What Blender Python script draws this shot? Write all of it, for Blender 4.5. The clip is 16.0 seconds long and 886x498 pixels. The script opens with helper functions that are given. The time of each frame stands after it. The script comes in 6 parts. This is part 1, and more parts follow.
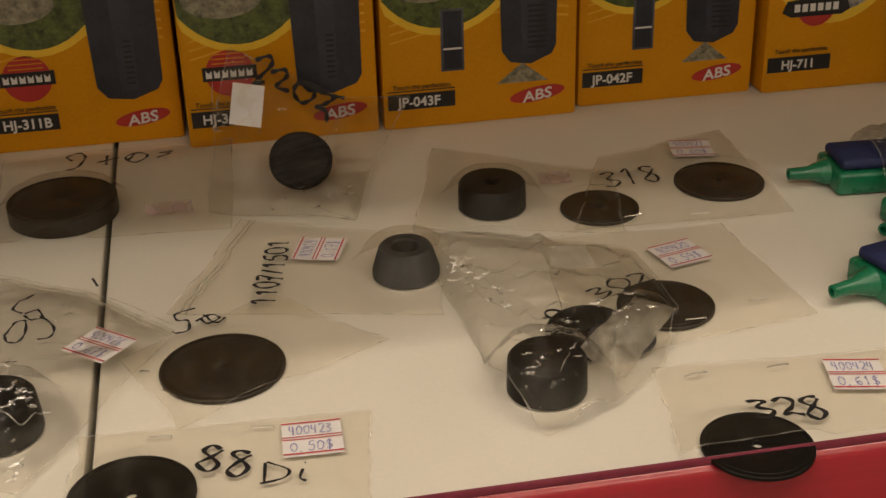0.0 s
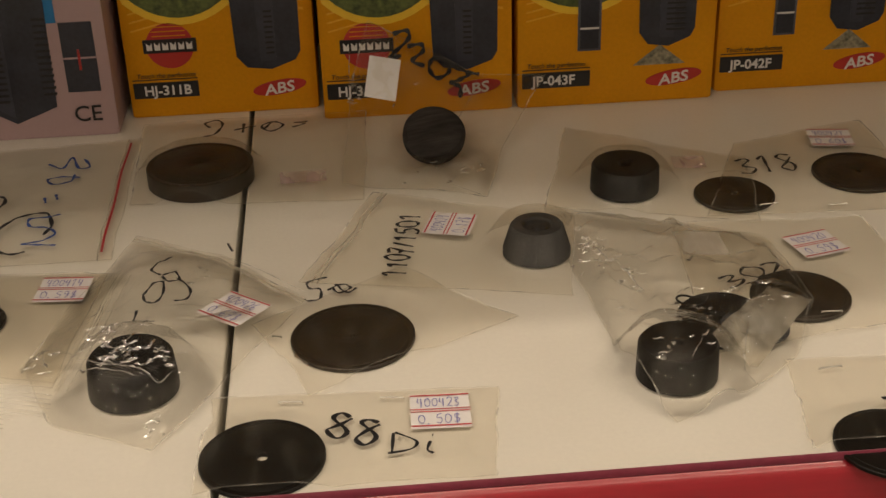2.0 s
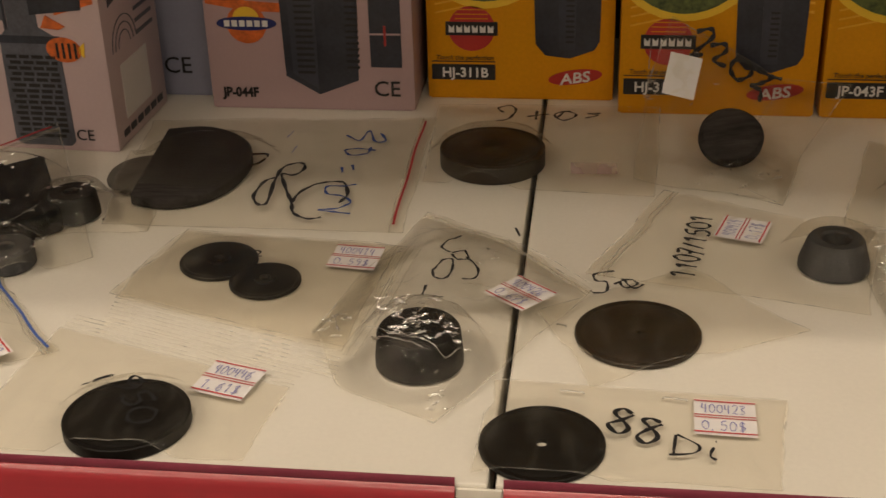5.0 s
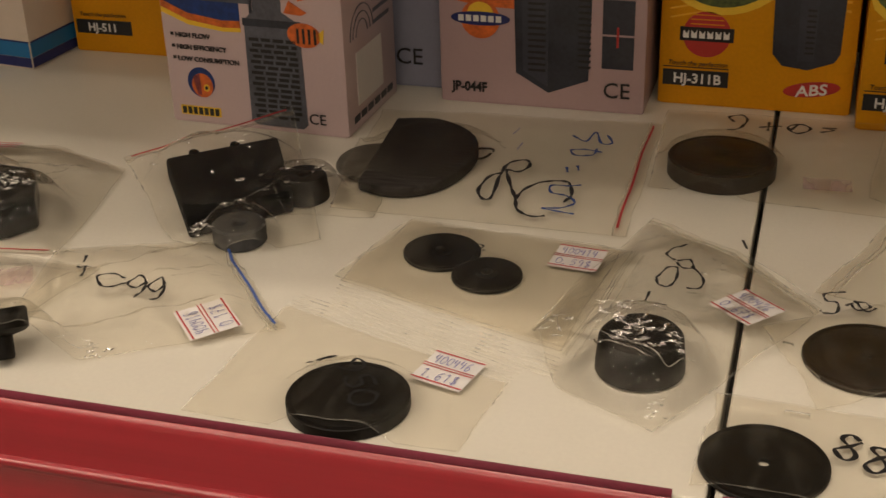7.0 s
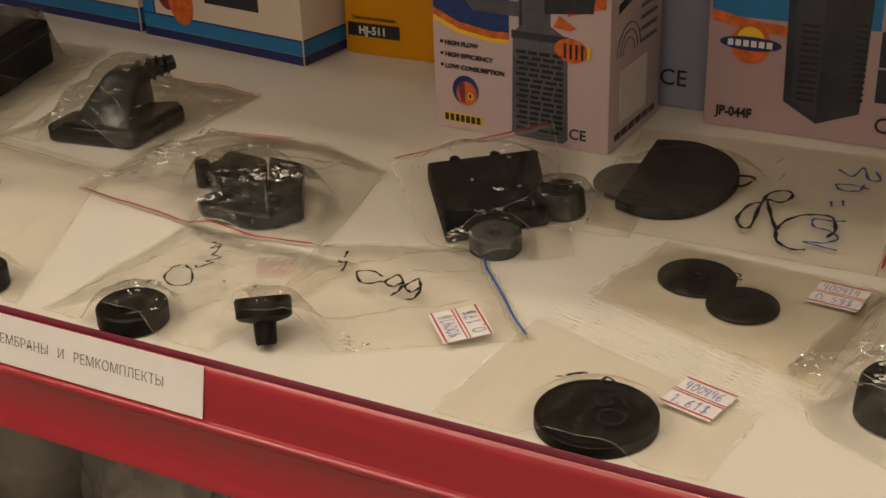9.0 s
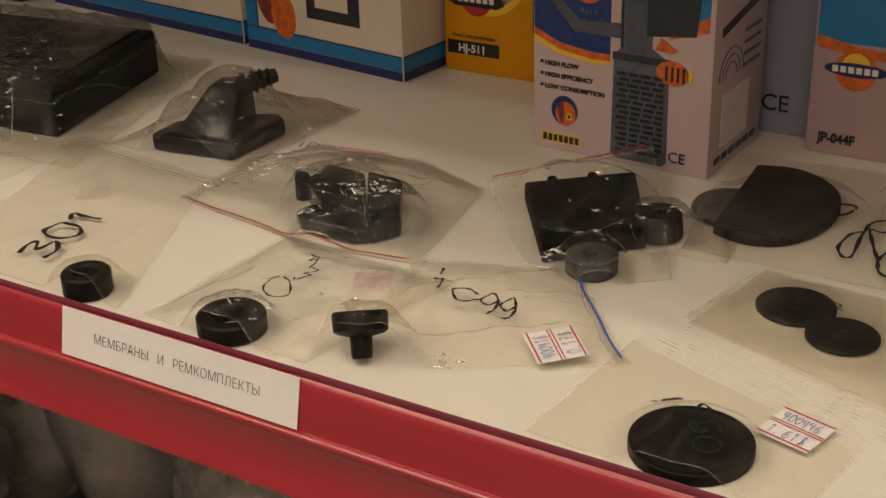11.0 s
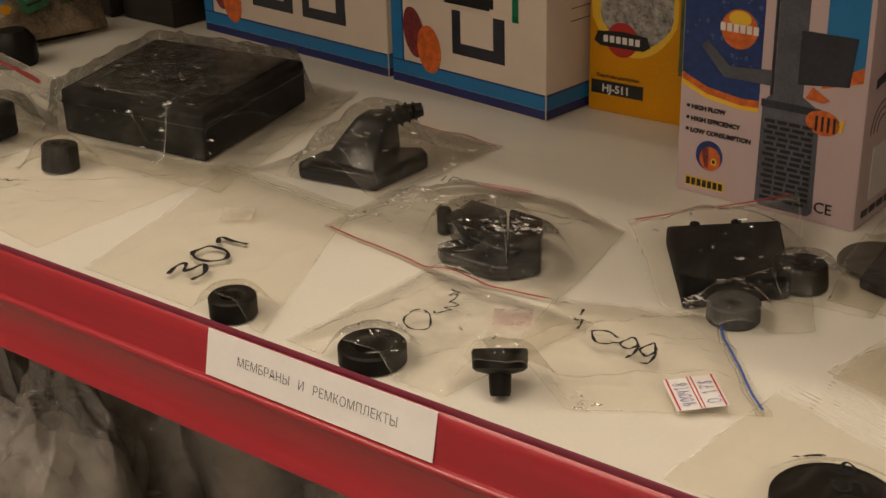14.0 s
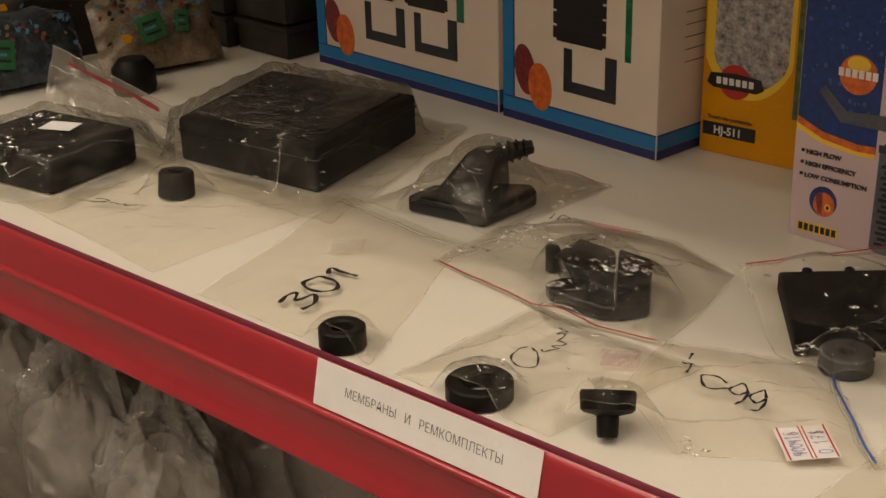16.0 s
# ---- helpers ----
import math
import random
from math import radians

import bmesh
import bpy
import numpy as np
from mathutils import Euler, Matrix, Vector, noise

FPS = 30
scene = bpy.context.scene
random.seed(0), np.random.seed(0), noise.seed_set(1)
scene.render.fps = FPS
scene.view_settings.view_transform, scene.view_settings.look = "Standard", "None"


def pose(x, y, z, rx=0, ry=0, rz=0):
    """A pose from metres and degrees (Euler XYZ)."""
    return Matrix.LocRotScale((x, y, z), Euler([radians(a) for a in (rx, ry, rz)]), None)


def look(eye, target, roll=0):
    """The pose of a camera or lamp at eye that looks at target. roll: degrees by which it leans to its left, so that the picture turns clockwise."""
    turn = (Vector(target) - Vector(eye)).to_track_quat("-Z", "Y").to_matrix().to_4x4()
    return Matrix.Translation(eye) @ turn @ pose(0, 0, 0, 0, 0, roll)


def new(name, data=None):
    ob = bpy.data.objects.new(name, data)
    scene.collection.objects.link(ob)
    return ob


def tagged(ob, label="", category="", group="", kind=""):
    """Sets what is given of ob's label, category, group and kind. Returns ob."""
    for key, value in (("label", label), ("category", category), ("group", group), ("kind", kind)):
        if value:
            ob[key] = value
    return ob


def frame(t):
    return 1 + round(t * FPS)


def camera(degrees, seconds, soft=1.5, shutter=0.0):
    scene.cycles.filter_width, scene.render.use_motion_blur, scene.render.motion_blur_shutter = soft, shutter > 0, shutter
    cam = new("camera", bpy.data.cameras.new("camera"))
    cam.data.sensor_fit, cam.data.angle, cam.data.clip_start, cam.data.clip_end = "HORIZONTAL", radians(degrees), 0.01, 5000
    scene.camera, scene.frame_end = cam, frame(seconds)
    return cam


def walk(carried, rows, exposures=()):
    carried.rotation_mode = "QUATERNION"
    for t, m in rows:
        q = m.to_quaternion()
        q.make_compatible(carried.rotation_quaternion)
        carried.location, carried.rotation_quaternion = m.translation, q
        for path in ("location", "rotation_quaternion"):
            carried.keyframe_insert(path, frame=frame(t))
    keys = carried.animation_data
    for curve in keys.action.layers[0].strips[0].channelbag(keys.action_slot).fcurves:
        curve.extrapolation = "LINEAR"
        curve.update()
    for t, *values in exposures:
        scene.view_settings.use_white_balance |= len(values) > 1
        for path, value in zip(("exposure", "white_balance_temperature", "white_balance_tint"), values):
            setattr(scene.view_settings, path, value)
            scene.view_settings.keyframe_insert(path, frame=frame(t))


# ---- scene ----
cam = camera(36.66, 16.0, soft=1.45, shutter=0.3)
PATH = [
    (0, look((0.0725, -0.4377, 0.3446), (0.1625, 0.0881, 0.0701), -1.71)),
    (0.5, look((0.0691, -0.4374, 0.3443), (0.1440, 0.0899, 0.0681), -1.71)),
    (1, look((0.0674, -0.4376, 0.3440), (0.1303, 0.0904, 0.0660), -1.75)),
    (1.5, look((0.0652, -0.4371, 0.3437), (0.1172, 0.0912, 0.0639), -1.76)),
    (2, look((0.0625, -0.4371, 0.3444), (0.1018, 0.0912, 0.0629), -1.75)),
    (2.5, look((0.0599, -0.4359, 0.3426), (0.0876, 0.0931, 0.0608), -1.77)),
    (3, look((0.0564, -0.4370, 0.3439), (0.0662, 0.0923, 0.0615), -1.80)),
    (5.5, look((0.0362, -0.4354, 0.3405), (-0.0542, 0.0880, 0.0613), -1.74)),
    (6, look((0.0325, -0.4365, 0.3412), (-0.0783, 0.0830, 0.0622), -1.75)),
    (6.5, look((0.0267, -0.4368, 0.3410), (-0.1062, 0.0777, 0.0623), -1.66)),
    (7, look((0.0236, -0.4370, 0.3399), (-0.1312, 0.0719, 0.0622), -1.88)),
    (7.5, look((0.0201, -0.4381, 0.3401), (-0.1525, 0.0652, 0.0628), -1.79)),
    (8, look((0.0134, -0.4392, 0.3398), (-0.1855, 0.0547, 0.0633), -1.59)),
    (8.5, look((0.0098, -0.4432, 0.3421), (-0.2206, 0.0385, 0.0684), -1.68)),
    (9, look((0.0084, -0.4449, 0.3424), (-0.2400, 0.0302, 0.0729), -1.91)),
    (11.5, look((0.0022, -0.4505, 0.3462), (-0.2883, 0.0054, 0.0859), -1.81)),
    (12, look((0.0014, -0.4518, 0.3471), (-0.2977, 0.0002, 0.0896), -1.84)),
    (12.5, look((0.0007, -0.4532, 0.3486), (-0.3055, -0.0049, 0.0932), -1.88)),
    (13, look((-0.0019, -0.4551, 0.3491), (-0.3145, -0.0098, 0.0962), -1.71)),
    (13.5, look((-0.0027, -0.4561, 0.3502), (-0.3244, -0.0160, 0.0996), -1.67)),
    (14, look((-0.0052, -0.4576, 0.3506), (-0.3360, -0.0227, 0.1026), -1.58)),
    (14.5, look((-0.0061, -0.4595, 0.3522), (-0.3458, -0.0303, 0.1066), -1.59)),
    (15, look((-0.0087, -0.4621, 0.3533), (-0.3573, -0.0385, 0.1102), -1.43)),
    (15.5, look((-0.0097, -0.4633, 0.3541), (-0.3676, -0.0456, 0.1144), -1.44)),
    (16, look((-0.0103, -0.4647, 0.3549), (-0.3776, -0.0519, 0.1211), -1.50)),
]
walk(cam, PATH, exposures=[(0, 0.04), (16, 0.06)])

# ---- world and lights ----
world = bpy.data.worlds.new("shop_light")
scene.world = world
world.use_nodes = True
world.node_tree.nodes["Background"].inputs[0].default_value = (1.0, 0.86, 0.68, 1)
world.node_tree.nodes["Background"].inputs[1].default_value = 0.05


def area_lamp(name, eye, target, sx, sy, watts, colour):
    data = bpy.data.lights.new(name, "AREA")
    data.shape, data.size, data.size_y, data.energy, data.color = "RECTANGLE", sx, sy, watts, colour
    ob = new(name, data)
    ob.matrix_world = look(eye, target)
    return ob


WARM = (1.0, 0.84, 0.67)
# unseen lamp rows, placed to balance rail, shelf and cartons
for lx, near, mid, pw in ((-1.5, -0.42, -1.15, 1.2), (-0.2, -0.32, -0.80, 1.0), (1.1, -0.30, -0.72, 0.9)):
    area_lamp("unseen_tube_lamp", (lx, near, 1.80), (lx, near + 0.02, 0), 1.0, 0.06, 5.2 * pw, WARM)
    area_lamp("unseen_tube_lamp", (lx, mid, 1.80), (lx, mid + 0.02, 0), 1.0, 0.06, 5.7 * pw, WARM)
    area_lamp("unseen_tube_lamp", (lx, -2.40, 1.80), (lx, -1.5, 0), 1.0, 0.08, 7.0, WARM)
    # upward lamps, added only to brighten the ceiling mirrored in the film
    for ly in (mid, -1.6, -2.40):
        area_lamp("unseen_tube_lamp", (lx, ly, 1.82), (lx, ly + 0.02, 3), 1.0, 0.06, 1.7, WARM)


# ---- materials ----
def material(name, colour, rough=0.5, metal=0.0, vary=0.1, scale=40, bump=0.1, fine=400, coat=0.0, stain=None, spec=0.5, stretch=None, coat_rough=0.03):
    m = bpy.data.materials.new(name)
    m.use_nodes = True
    nt = m.node_tree
    n, l = nt.nodes, nt.links
    b = n["Principled BSDF"]
    b.inputs["Roughness"].default_value, b.inputs["Metallic"].default_value = rough, metal
    b.inputs["Coat Weight"].default_value, b.inputs["Coat Roughness"].default_value = coat, coat_rough
    b.inputs["Specular IOR Level"].default_value = spec
    co = n.new("ShaderNodeTexCoord")
    big, small = n.new("ShaderNodeTexNoise"), n.new("ShaderNodeTexNoise")
    big.inputs["Scale"].default_value, small.inputs["Scale"].default_value = scale, fine
    big.inputs["Detail"].default_value = 4
    source = co.outputs["Object"]
    if stretch:
        mp = n.new("ShaderNodeMapping")
        mp.inputs["Scale"].default_value = stretch
        l.new(source, mp.inputs["Vector"])
        source = mp.outputs[0]
    l.new(source, big.inputs["Vector"])
    l.new(source, small.inputs["Vector"])
    ramp = n.new("ShaderNodeValToRGB")
    dark = stain or tuple(c * (1 - vary) for c in colour)
    lite = tuple(min(1, c * (1 + vary * 0.6)) for c in colour)
    ramp.color_ramp.elements[0].position, ramp.color_ramp.elements[1].position = 0.32, 0.68
    ramp.color_ramp.elements[0].color, ramp.color_ramp.elements[1].color = (*dark, 1), (*lite, 1)
    mix = n.new("ShaderNodeMath")
    mix.operation = "MULTIPLY_ADD"
    mix.inputs[1].default_value, mix.inputs[2].default_value = 0.35, 0.0
    add = n.new("ShaderNodeMath")
    add.operation = "MULTIPLY_ADD"
    add.inputs[1].default_value = 0.65
    l.new(small.outputs[0], mix.inputs[0])
    l.new(big.outputs[0], add.inputs[0])
    l.new(mix.outputs[0], add.inputs[2])
    l.new(add.outputs[0], ramp.inputs[0])
    l.new(ramp.outputs[0], b.inputs["Base Color"])
    rr = n.new("ShaderNodeMapRange")
    rr.inputs[3].default_value, rr.inputs[4].default_value = max(0.02, rough - 0.1), min(1, rough + 0.12)
    l.new(big.outputs[0], rr.inputs[0])
    l.new(rr.outputs[0], b.inputs["Roughness"])
    if bump:
        bp = n.new("ShaderNodeBump")
        bp.inputs["Strength"].default_value, bp.inputs["Distance"].default_value = bump, 0.001
        l.new(small.outputs[0], bp.inputs["Height"])
        l.new(bp.outputs[0], b.inputs["Normal"])
    return m


def film_material(name, tint=(0.983, 0.964, 0.926), haze=0.015, rough=0.12, wrinkle=0.6, scale=70, white=(0.80, 0.72, 0.56), gloss=0.4, relief=0.005, streak=0.0):
    """Clear polythene: mostly see-through, milky in streaks, glossy by Fresnel, with soft wrinkles."""
    m = bpy.data.materials.new(name)
    m.use_nodes = True
    nt = m.node_tree
    n, l = nt.nodes, nt.links
    n.remove(n["Principled BSDF"])
    out = n["Material Output"]
    tr, di, gl = n.new("ShaderNodeBsdfTransparent"), n.new("ShaderNodeBsdfDiffuse"), n.new("ShaderNodeBsdfGlossy")
    tr.inputs[0].default_value, di.inputs[0].default_value = (*tint, 1), (*white, 1)
    gl.inputs["Roughness"].default_value = rough
    a, b, fr = n.new("ShaderNodeMixShader"), n.new("ShaderNodeMixShader"), n.new("ShaderNodeFresnel")
    fr.inputs[0].default_value = 1.45
    part_gloss = n.new("ShaderNodeMath")
    part_gloss.operation, part_gloss.use_clamp = "MULTIPLY", True
    part_gloss.inputs[1].default_value = gloss
    co, no, fine = n.new("ShaderNodeTexCoord"), n.new("ShaderNodeTexNoise"), n.new("ShaderNodeTexNoise")
    no.inputs["Scale"].default_value, no.inputs["Detail"].default_value, no.inputs["Distortion"].default_value = scale, 2, 0.8
    fine.inputs["Scale"].default_value, fine.inputs["Detail"].default_value, fine.inputs["Distortion"].default_value = scale * 3.1, 2, 1.6
    both_h = n.new("ShaderNodeMath")
    both_h.operation = "MULTIPLY_ADD"
    both_h.inputs[1].default_value = 0.22
    bp = n.new("ShaderNodeBump")
    bp.inputs["Strength"].default_value, bp.inputs["Distance"].default_value = wrinkle, relief
    l.new(co.outputs["Object"], no.inputs["Vector"])
    l.new(co.outputs["Object"], fine.inputs["Vector"])
    l.new(fine.outputs[0], both_h.inputs[0])
    l.new(no.outputs[0], both_h.inputs[2])
    l.new(both_h.outputs[0], bp.inputs["Height"])
    l.new(bp.outputs[0], gl.inputs["Normal"])
    # uneven milky streaks from stretched noise
    mp, milk, band = n.new("ShaderNodeMapping"), n.new("ShaderNodeTexNoise"), n.new("ShaderNodeMapRange")
    mp.inputs["Rotation"].default_value, mp.inputs["Scale"].default_value = (0, 0, 0.7), (1.0, 0.35, 1.0)
    milk.inputs["Scale"].default_value, milk.inputs["Detail"].default_value, milk.inputs["Distortion"].default_value = scale * 0.8, 3, 1.2
    band.inputs[1].default_value, band.inputs[2].default_value = 0.46, 0.72
    band.inputs[3].default_value, band.inputs[4].default_value = haze, haze + streak
    l.new(co.outputs["Object"], mp.inputs["Vector"])
    l.new(mp.outputs[0], milk.inputs["Vector"])
    l.new(milk.outputs[0], band.inputs[0])
    l.new(band.outputs[0], a.inputs[0])
    l.new(tr.outputs[0], a.inputs[1])
    tl, both = n.new("ShaderNodeBsdfTranslucent"), n.new("ShaderNodeMixShader")
    both.inputs[0].default_value = 0.3
    tl.inputs[0].default_value = (*white, 1)
    l.new(di.outputs[0], both.inputs[1])
    l.new(tl.outputs[0], both.inputs[2])
    l.new(both.outputs[0], a.inputs[2])
    l.new(fr.outputs[0], part_gloss.inputs[0])
    l.new(part_gloss.outputs[0], b.inputs[0])
    l.new(a.outputs[0], b.inputs[1])
    l.new(gl.outputs[0], b.inputs[2])
    l.new(b.outputs[0], out.inputs[0])
    return m


SHELF = material("white_shelf_paint", (0.76, 0.725, 0.64), 0.32, vary=0.05, scale=9, bump=0.03)
RAIL = material("red_plastic_rail", (0.36, 0.015, 0.028), 0.34, vary=0.16, scale=60, fine=350, bump=0.12, coat=1.0, coat_rough=0.22, stretch=(0.03, 1, 1))
RAIL_DARK = material("clear_dark_strip", (0.20, 0.03, 0.055), 0.3, vary=0.2, scale=20, bump=0.0, spec=0.4)
RUBBER = material("black_rubber", (0.006, 0.0055, 0.005), 0.45, vary=0.4, scale=60, bump=0.15, stain=(0.010, 0.008, 0.006), spec=0.17)
# brown mottling holds both rust stain and the warm sheen on the discs
RUBBER_BROWN = material("mottled_brown_rubber", (0.013, 0.0105, 0.008), 0.42, vary=0.6, scale=34, bump=0.2, stain=(0.030, 0.019, 0.008), spec=0.35)
RUBBER_GREY = material("grey_rubber", (0.055, 0.056, 0.059), 0.6, vary=0.5, scale=70, bump=0.3, spec=0.3)
FILM = film_material("clear_bag_film", tint=(0.983, 0.968, 0.934), haze=0.010, streak=0.04, gloss=0.35, relief=0.004, white=(0.86, 0.80, 0.67))
FILM_CRISP = film_material("crinkled_bag_film", tint=(0.990, 0.978, 0.950), wrinkle=1.0, scale=60, rough=0.08, haze=0.008, streak=0.06, gloss=0.7, relief=0.006, white=(0.88, 0.83, 0.72))
# gloss raised far past plain film, so that slivers read as highlights
GLINT = film_material("film_glint", tint=(0.99, 0.98, 0.95), wrinkle=0.3, scale=150, rough=0.16, haze=0.06, gloss=10.0, relief=0.002, white=(0.9, 0.87, 0.78))
# white haze and strong gloss put the pleats' highlights into the material
PLEAT_SHINE = film_material("film_crease_highlight", tint=(0.99, 0.985, 0.96), wrinkle=0.5, scale=200, rough=0.2, haze=0.24, streak=0.42, gloss=4.0, relief=0.002, white=(0.94, 0.92, 0.86))
WELD = film_material("bag_weld", tint=(0.985, 0.975, 0.95), haze=0.14, streak=0.22, wrinkle=0.3, gloss=0.3, white=(0.92, 0.89, 0.80))
ZIP_RED = material("red_zip_strip", (0.45, 0.02, 0.025), 0.4, bump=0)
ZIP_BLUE = material("blue_zip_strip", (0.05, 0.12, 0.42), 0.4, bump=0)
INK = material("black_marker_ink", (0.012, 0.012, 0.014), 0.5, vary=0.3, bump=0)
INK_BLUE = material("blue_marker_ink", (0.03, 0.08, 0.3), 0.5, vary=0.3, bump=0)
PAPER = material("sticker_paper", (0.80, 0.78, 0.77), 0.6, vary=0.04, bump=0.05)
PINK_PAPER = film_material("faded_pink_sticker", tint=(0.97, 0.93, 0.92), haze=0.26, streak=0.25, gloss=0.3, scale=110, white=(0.80, 0.60, 0.63))
GHOST = film_material("paper_inside_a_bag", tint=(0.97, 0.95, 0.92), haze=0.30, streak=0.10, gloss=0.3, white=(0.86, 0.82, 0.76))
MOUTH = film_material("doubled_bag_mouth", tint=(0.90, 0.88, 0.83), haze=0.34, streak=0.22, gloss=0.6, relief=0.004, white=(0.80, 0.74, 0.62))
PEN = material("blue_pen", (0.25, 0.25, 0.5), 0.6, bump=0)
RED_PRINT = material("red_print", (0.55, 0.05, 0.06), 0.5, bump=0)
STEEL = material("staple_steel", (0.5, 0.48, 0.44), 0.3, 1.0, bump=0)
YELLOW = material("yellow_printed_card", (0.63, 0.275, 0.004), 0.45, vary=0.14, scale=14, bump=0.04, spec=0.22)
YELLOW_LIGHT = material("pale_yellow_print", (0.78, 0.50, 0.03), 0.4, vary=0.08, bump=0.02)
SWEEP = material("golden_yellow_print", (0.72, 0.37, 0.012), 0.4, vary=0.08, bump=0.02)
PINKISH = material("lilac_printed_card", (0.43, 0.305, 0.315), 0.38, vary=0.05, scale=16, bump=0.03, coat=0.15)
SKY_DOT = material("pale_bubble_print", (0.06, 0.11, 0.26), 0.35, vary=0.3, bump=0.01)
BLUEGREY = material("blue_grey_printed_card", (0.26, 0.27, 0.36), 0.4, vary=0.08, bump=0.03, coat=0.1)
WHITE_CARD = material("cream_white_card", (0.70, 0.60, 0.51), 0.42, vary=0.04, bump=0.03, coat=0.1)
BLUE_BAND = material("cyan_blue_print", (0.01, 0.17, 0.42), 0.4, bump=0.02)
NAVY = material("navy_print", (0.012, 0.02, 0.13), 0.4, bump=0.02)
BLACK_PRINT = material("black_print", (0.012, 0.011, 0.012), 0.4, vary=0.3, bump=0.02)
RED_OVAL = material("red_oval_print", (0.42, 0.025, 0.02), 0.4, bump=0.02)
ORANGE = material("orange_print", (0.62, 0.13, 0.02), 0.4, vary=0.4, scale=160, bump=0.02)
FISH_RED = material("red_brown_print", (0.20, 0.03, 0.035), 0.4, vary=0.6, scale=180, bump=0.02)
PUMP = material("dark_grey_print", (0.025, 0.028, 0.042), 0.35, vary=0.5, scale=35, bump=0.02)
PUMP_MID = material("blue_grey_print", (0.040, 0.043, 0.062), 0.35, vary=0.3, scale=30, bump=0.02)
LILAC_PALE = material("pale_lilac_printed_card", (0.55, 0.425, 0.435), 0.36, vary=0.05, scale=16, bump=0.03, coat=0.15)
PUMP_LIGHT = material("mid_grey_print", (0.09, 0.095, 0.12), 0.35, vary=0.4, scale=40, bump=0.02)
PHOTO_GREEN = material("green_pond_print", (0.10, 0.12, 0.03), 0.4, vary=0.8, scale=130, bump=0.02, stain=(0.015, 0.03, 0.008))
PHOTO_STONE = material("stone_photo_print", (0.30, 0.27, 0.19), 0.4, vary=0.6, scale=150, bump=0.02, stain=(0.06, 0.06, 0.04))
WHITE_PRINT = material("white_print", (0.72, 0.70, 0.68), 0.4, vary=0.03, bump=0.01)
GREEN_PLASTIC = material("green_plastic", (0.008, 0.15, 0.07), 0.25, vary=0.2, bump=0.03, coat=0.2)
BLUE_STONE = material("dark_blue_airstone", (0.012, 0.02, 0.085), 0.7, vary=0.3, scale=120, bump=0.4)
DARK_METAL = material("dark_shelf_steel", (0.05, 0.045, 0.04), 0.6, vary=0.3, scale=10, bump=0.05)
FOAM = material("black_foam", (0.007, 0.0066, 0.0062), 0.75, vary=0.4, scale=60, bump=0.5, fine=900, spec=0.15)
PLASTIC = material("black_gloss_plastic", (0.009, 0.009, 0.010), 0.22, vary=0.3, scale=50, bump=0.05)
TRAY = material("brown_tray_plastic", (0.015, 0.011, 0.008), 0.5, vary=0.3, scale=20, bump=0.1)
CANDY = material("patterned_packet_film", (0.03, 0.045, 0.06), 0.25, vary=0.9, scale=55, bump=0.1, stain=(0.014, 0.012, 0.008))
CREAM_FOOD = material("cream_packet_film", (0.20, 0.15, 0.095), 0.3, vary=0.7, scale=40, bump=0.1, stain=(0.03, 0.022, 0.014))
FLAP = film_material("thick_bag_mouth", tint=(0.94, 0.93, 0.90), wrinkle=0.4, scale=60, rough=0.15, haze=0.10, streak=0.12, gloss=0.5, relief=0.004, white=(0.75, 0.71, 0.65))
SACK = film_material("crumpled_sack_film", tint=(0.9, 0.88, 0.84), wrinkle=1.0, scale=45, rough=0.16, haze=0.34, gloss=1.2, relief=0.008, white=(0.62, 0.58, 0.53))
PALE_BLUE = material("pale_blue_print", (0.08, 0.19, 0.34), 0.35, vary=0.4, scale=90, bump=0.02)
GREEN_PRINT = material("bright_green_print", (0.02, 0.13, 0.045), 0.35, vary=0.4, scale=90, bump=0.02)
GRAVEL = material("grey_granulate", (0.34, 0.305, 0.27), 0.6, vary=0.5, scale=45, bump=0.15, fine=500)
WALL = material("shop_wall_paint", (0.62, 0.57, 0.49), 0.8, vary=0.06, scale=3, bump=0.05)
FELT = material("grey_felt", (0.13, 0.118, 0.10), 0.85, vary=0.4, scale=80, bump=0.4, spec=0.1)
PAD = material("dark_fibre_pad", (0.040, 0.035, 0.032), 0.8, vary=0.6, scale=150, bump=0.9, fine=260, spec=0.15, stretch=(0.25, 1.6, 1))
CEIL = material("white_ceiling_paint", (0.82, 0.80, 0.75), 0.8, vary=0.04, scale=2, bump=0.05)
FLOOR = material("shop_floor_tile", (0.32, 0.29, 0.25), 0.4, vary=0.15, scale=4, bump=0.05)


# ---- helpers of this place ----
def finish(bm, name, mat, smooth=True):
    bm.normal_update()
    me = bpy.data.meshes.new(name)
    bm.to_mesh(me)
    bm.free()
    me.materials.append(mat)
    if smooth:
        me.shade_smooth()
        me.set_sharp_from_angle(angle=radians(38))
    return me


def part(name, bm, mat, parent=None, label="", m=None, smooth=True):
    ob = new(name, finish(bm, name, mat, smooth))
    if parent:
        ob.parent = parent
    if m is not None:
        ob.matrix_basis = m
    return tagged(ob, label)


def thing(name, label, category, m, group="", kind=""):
    ob = new(name)
    ob.empty_display_size = 0.01
    ob.matrix_basis = m
    return tagged(ob, label, category, group, kind)


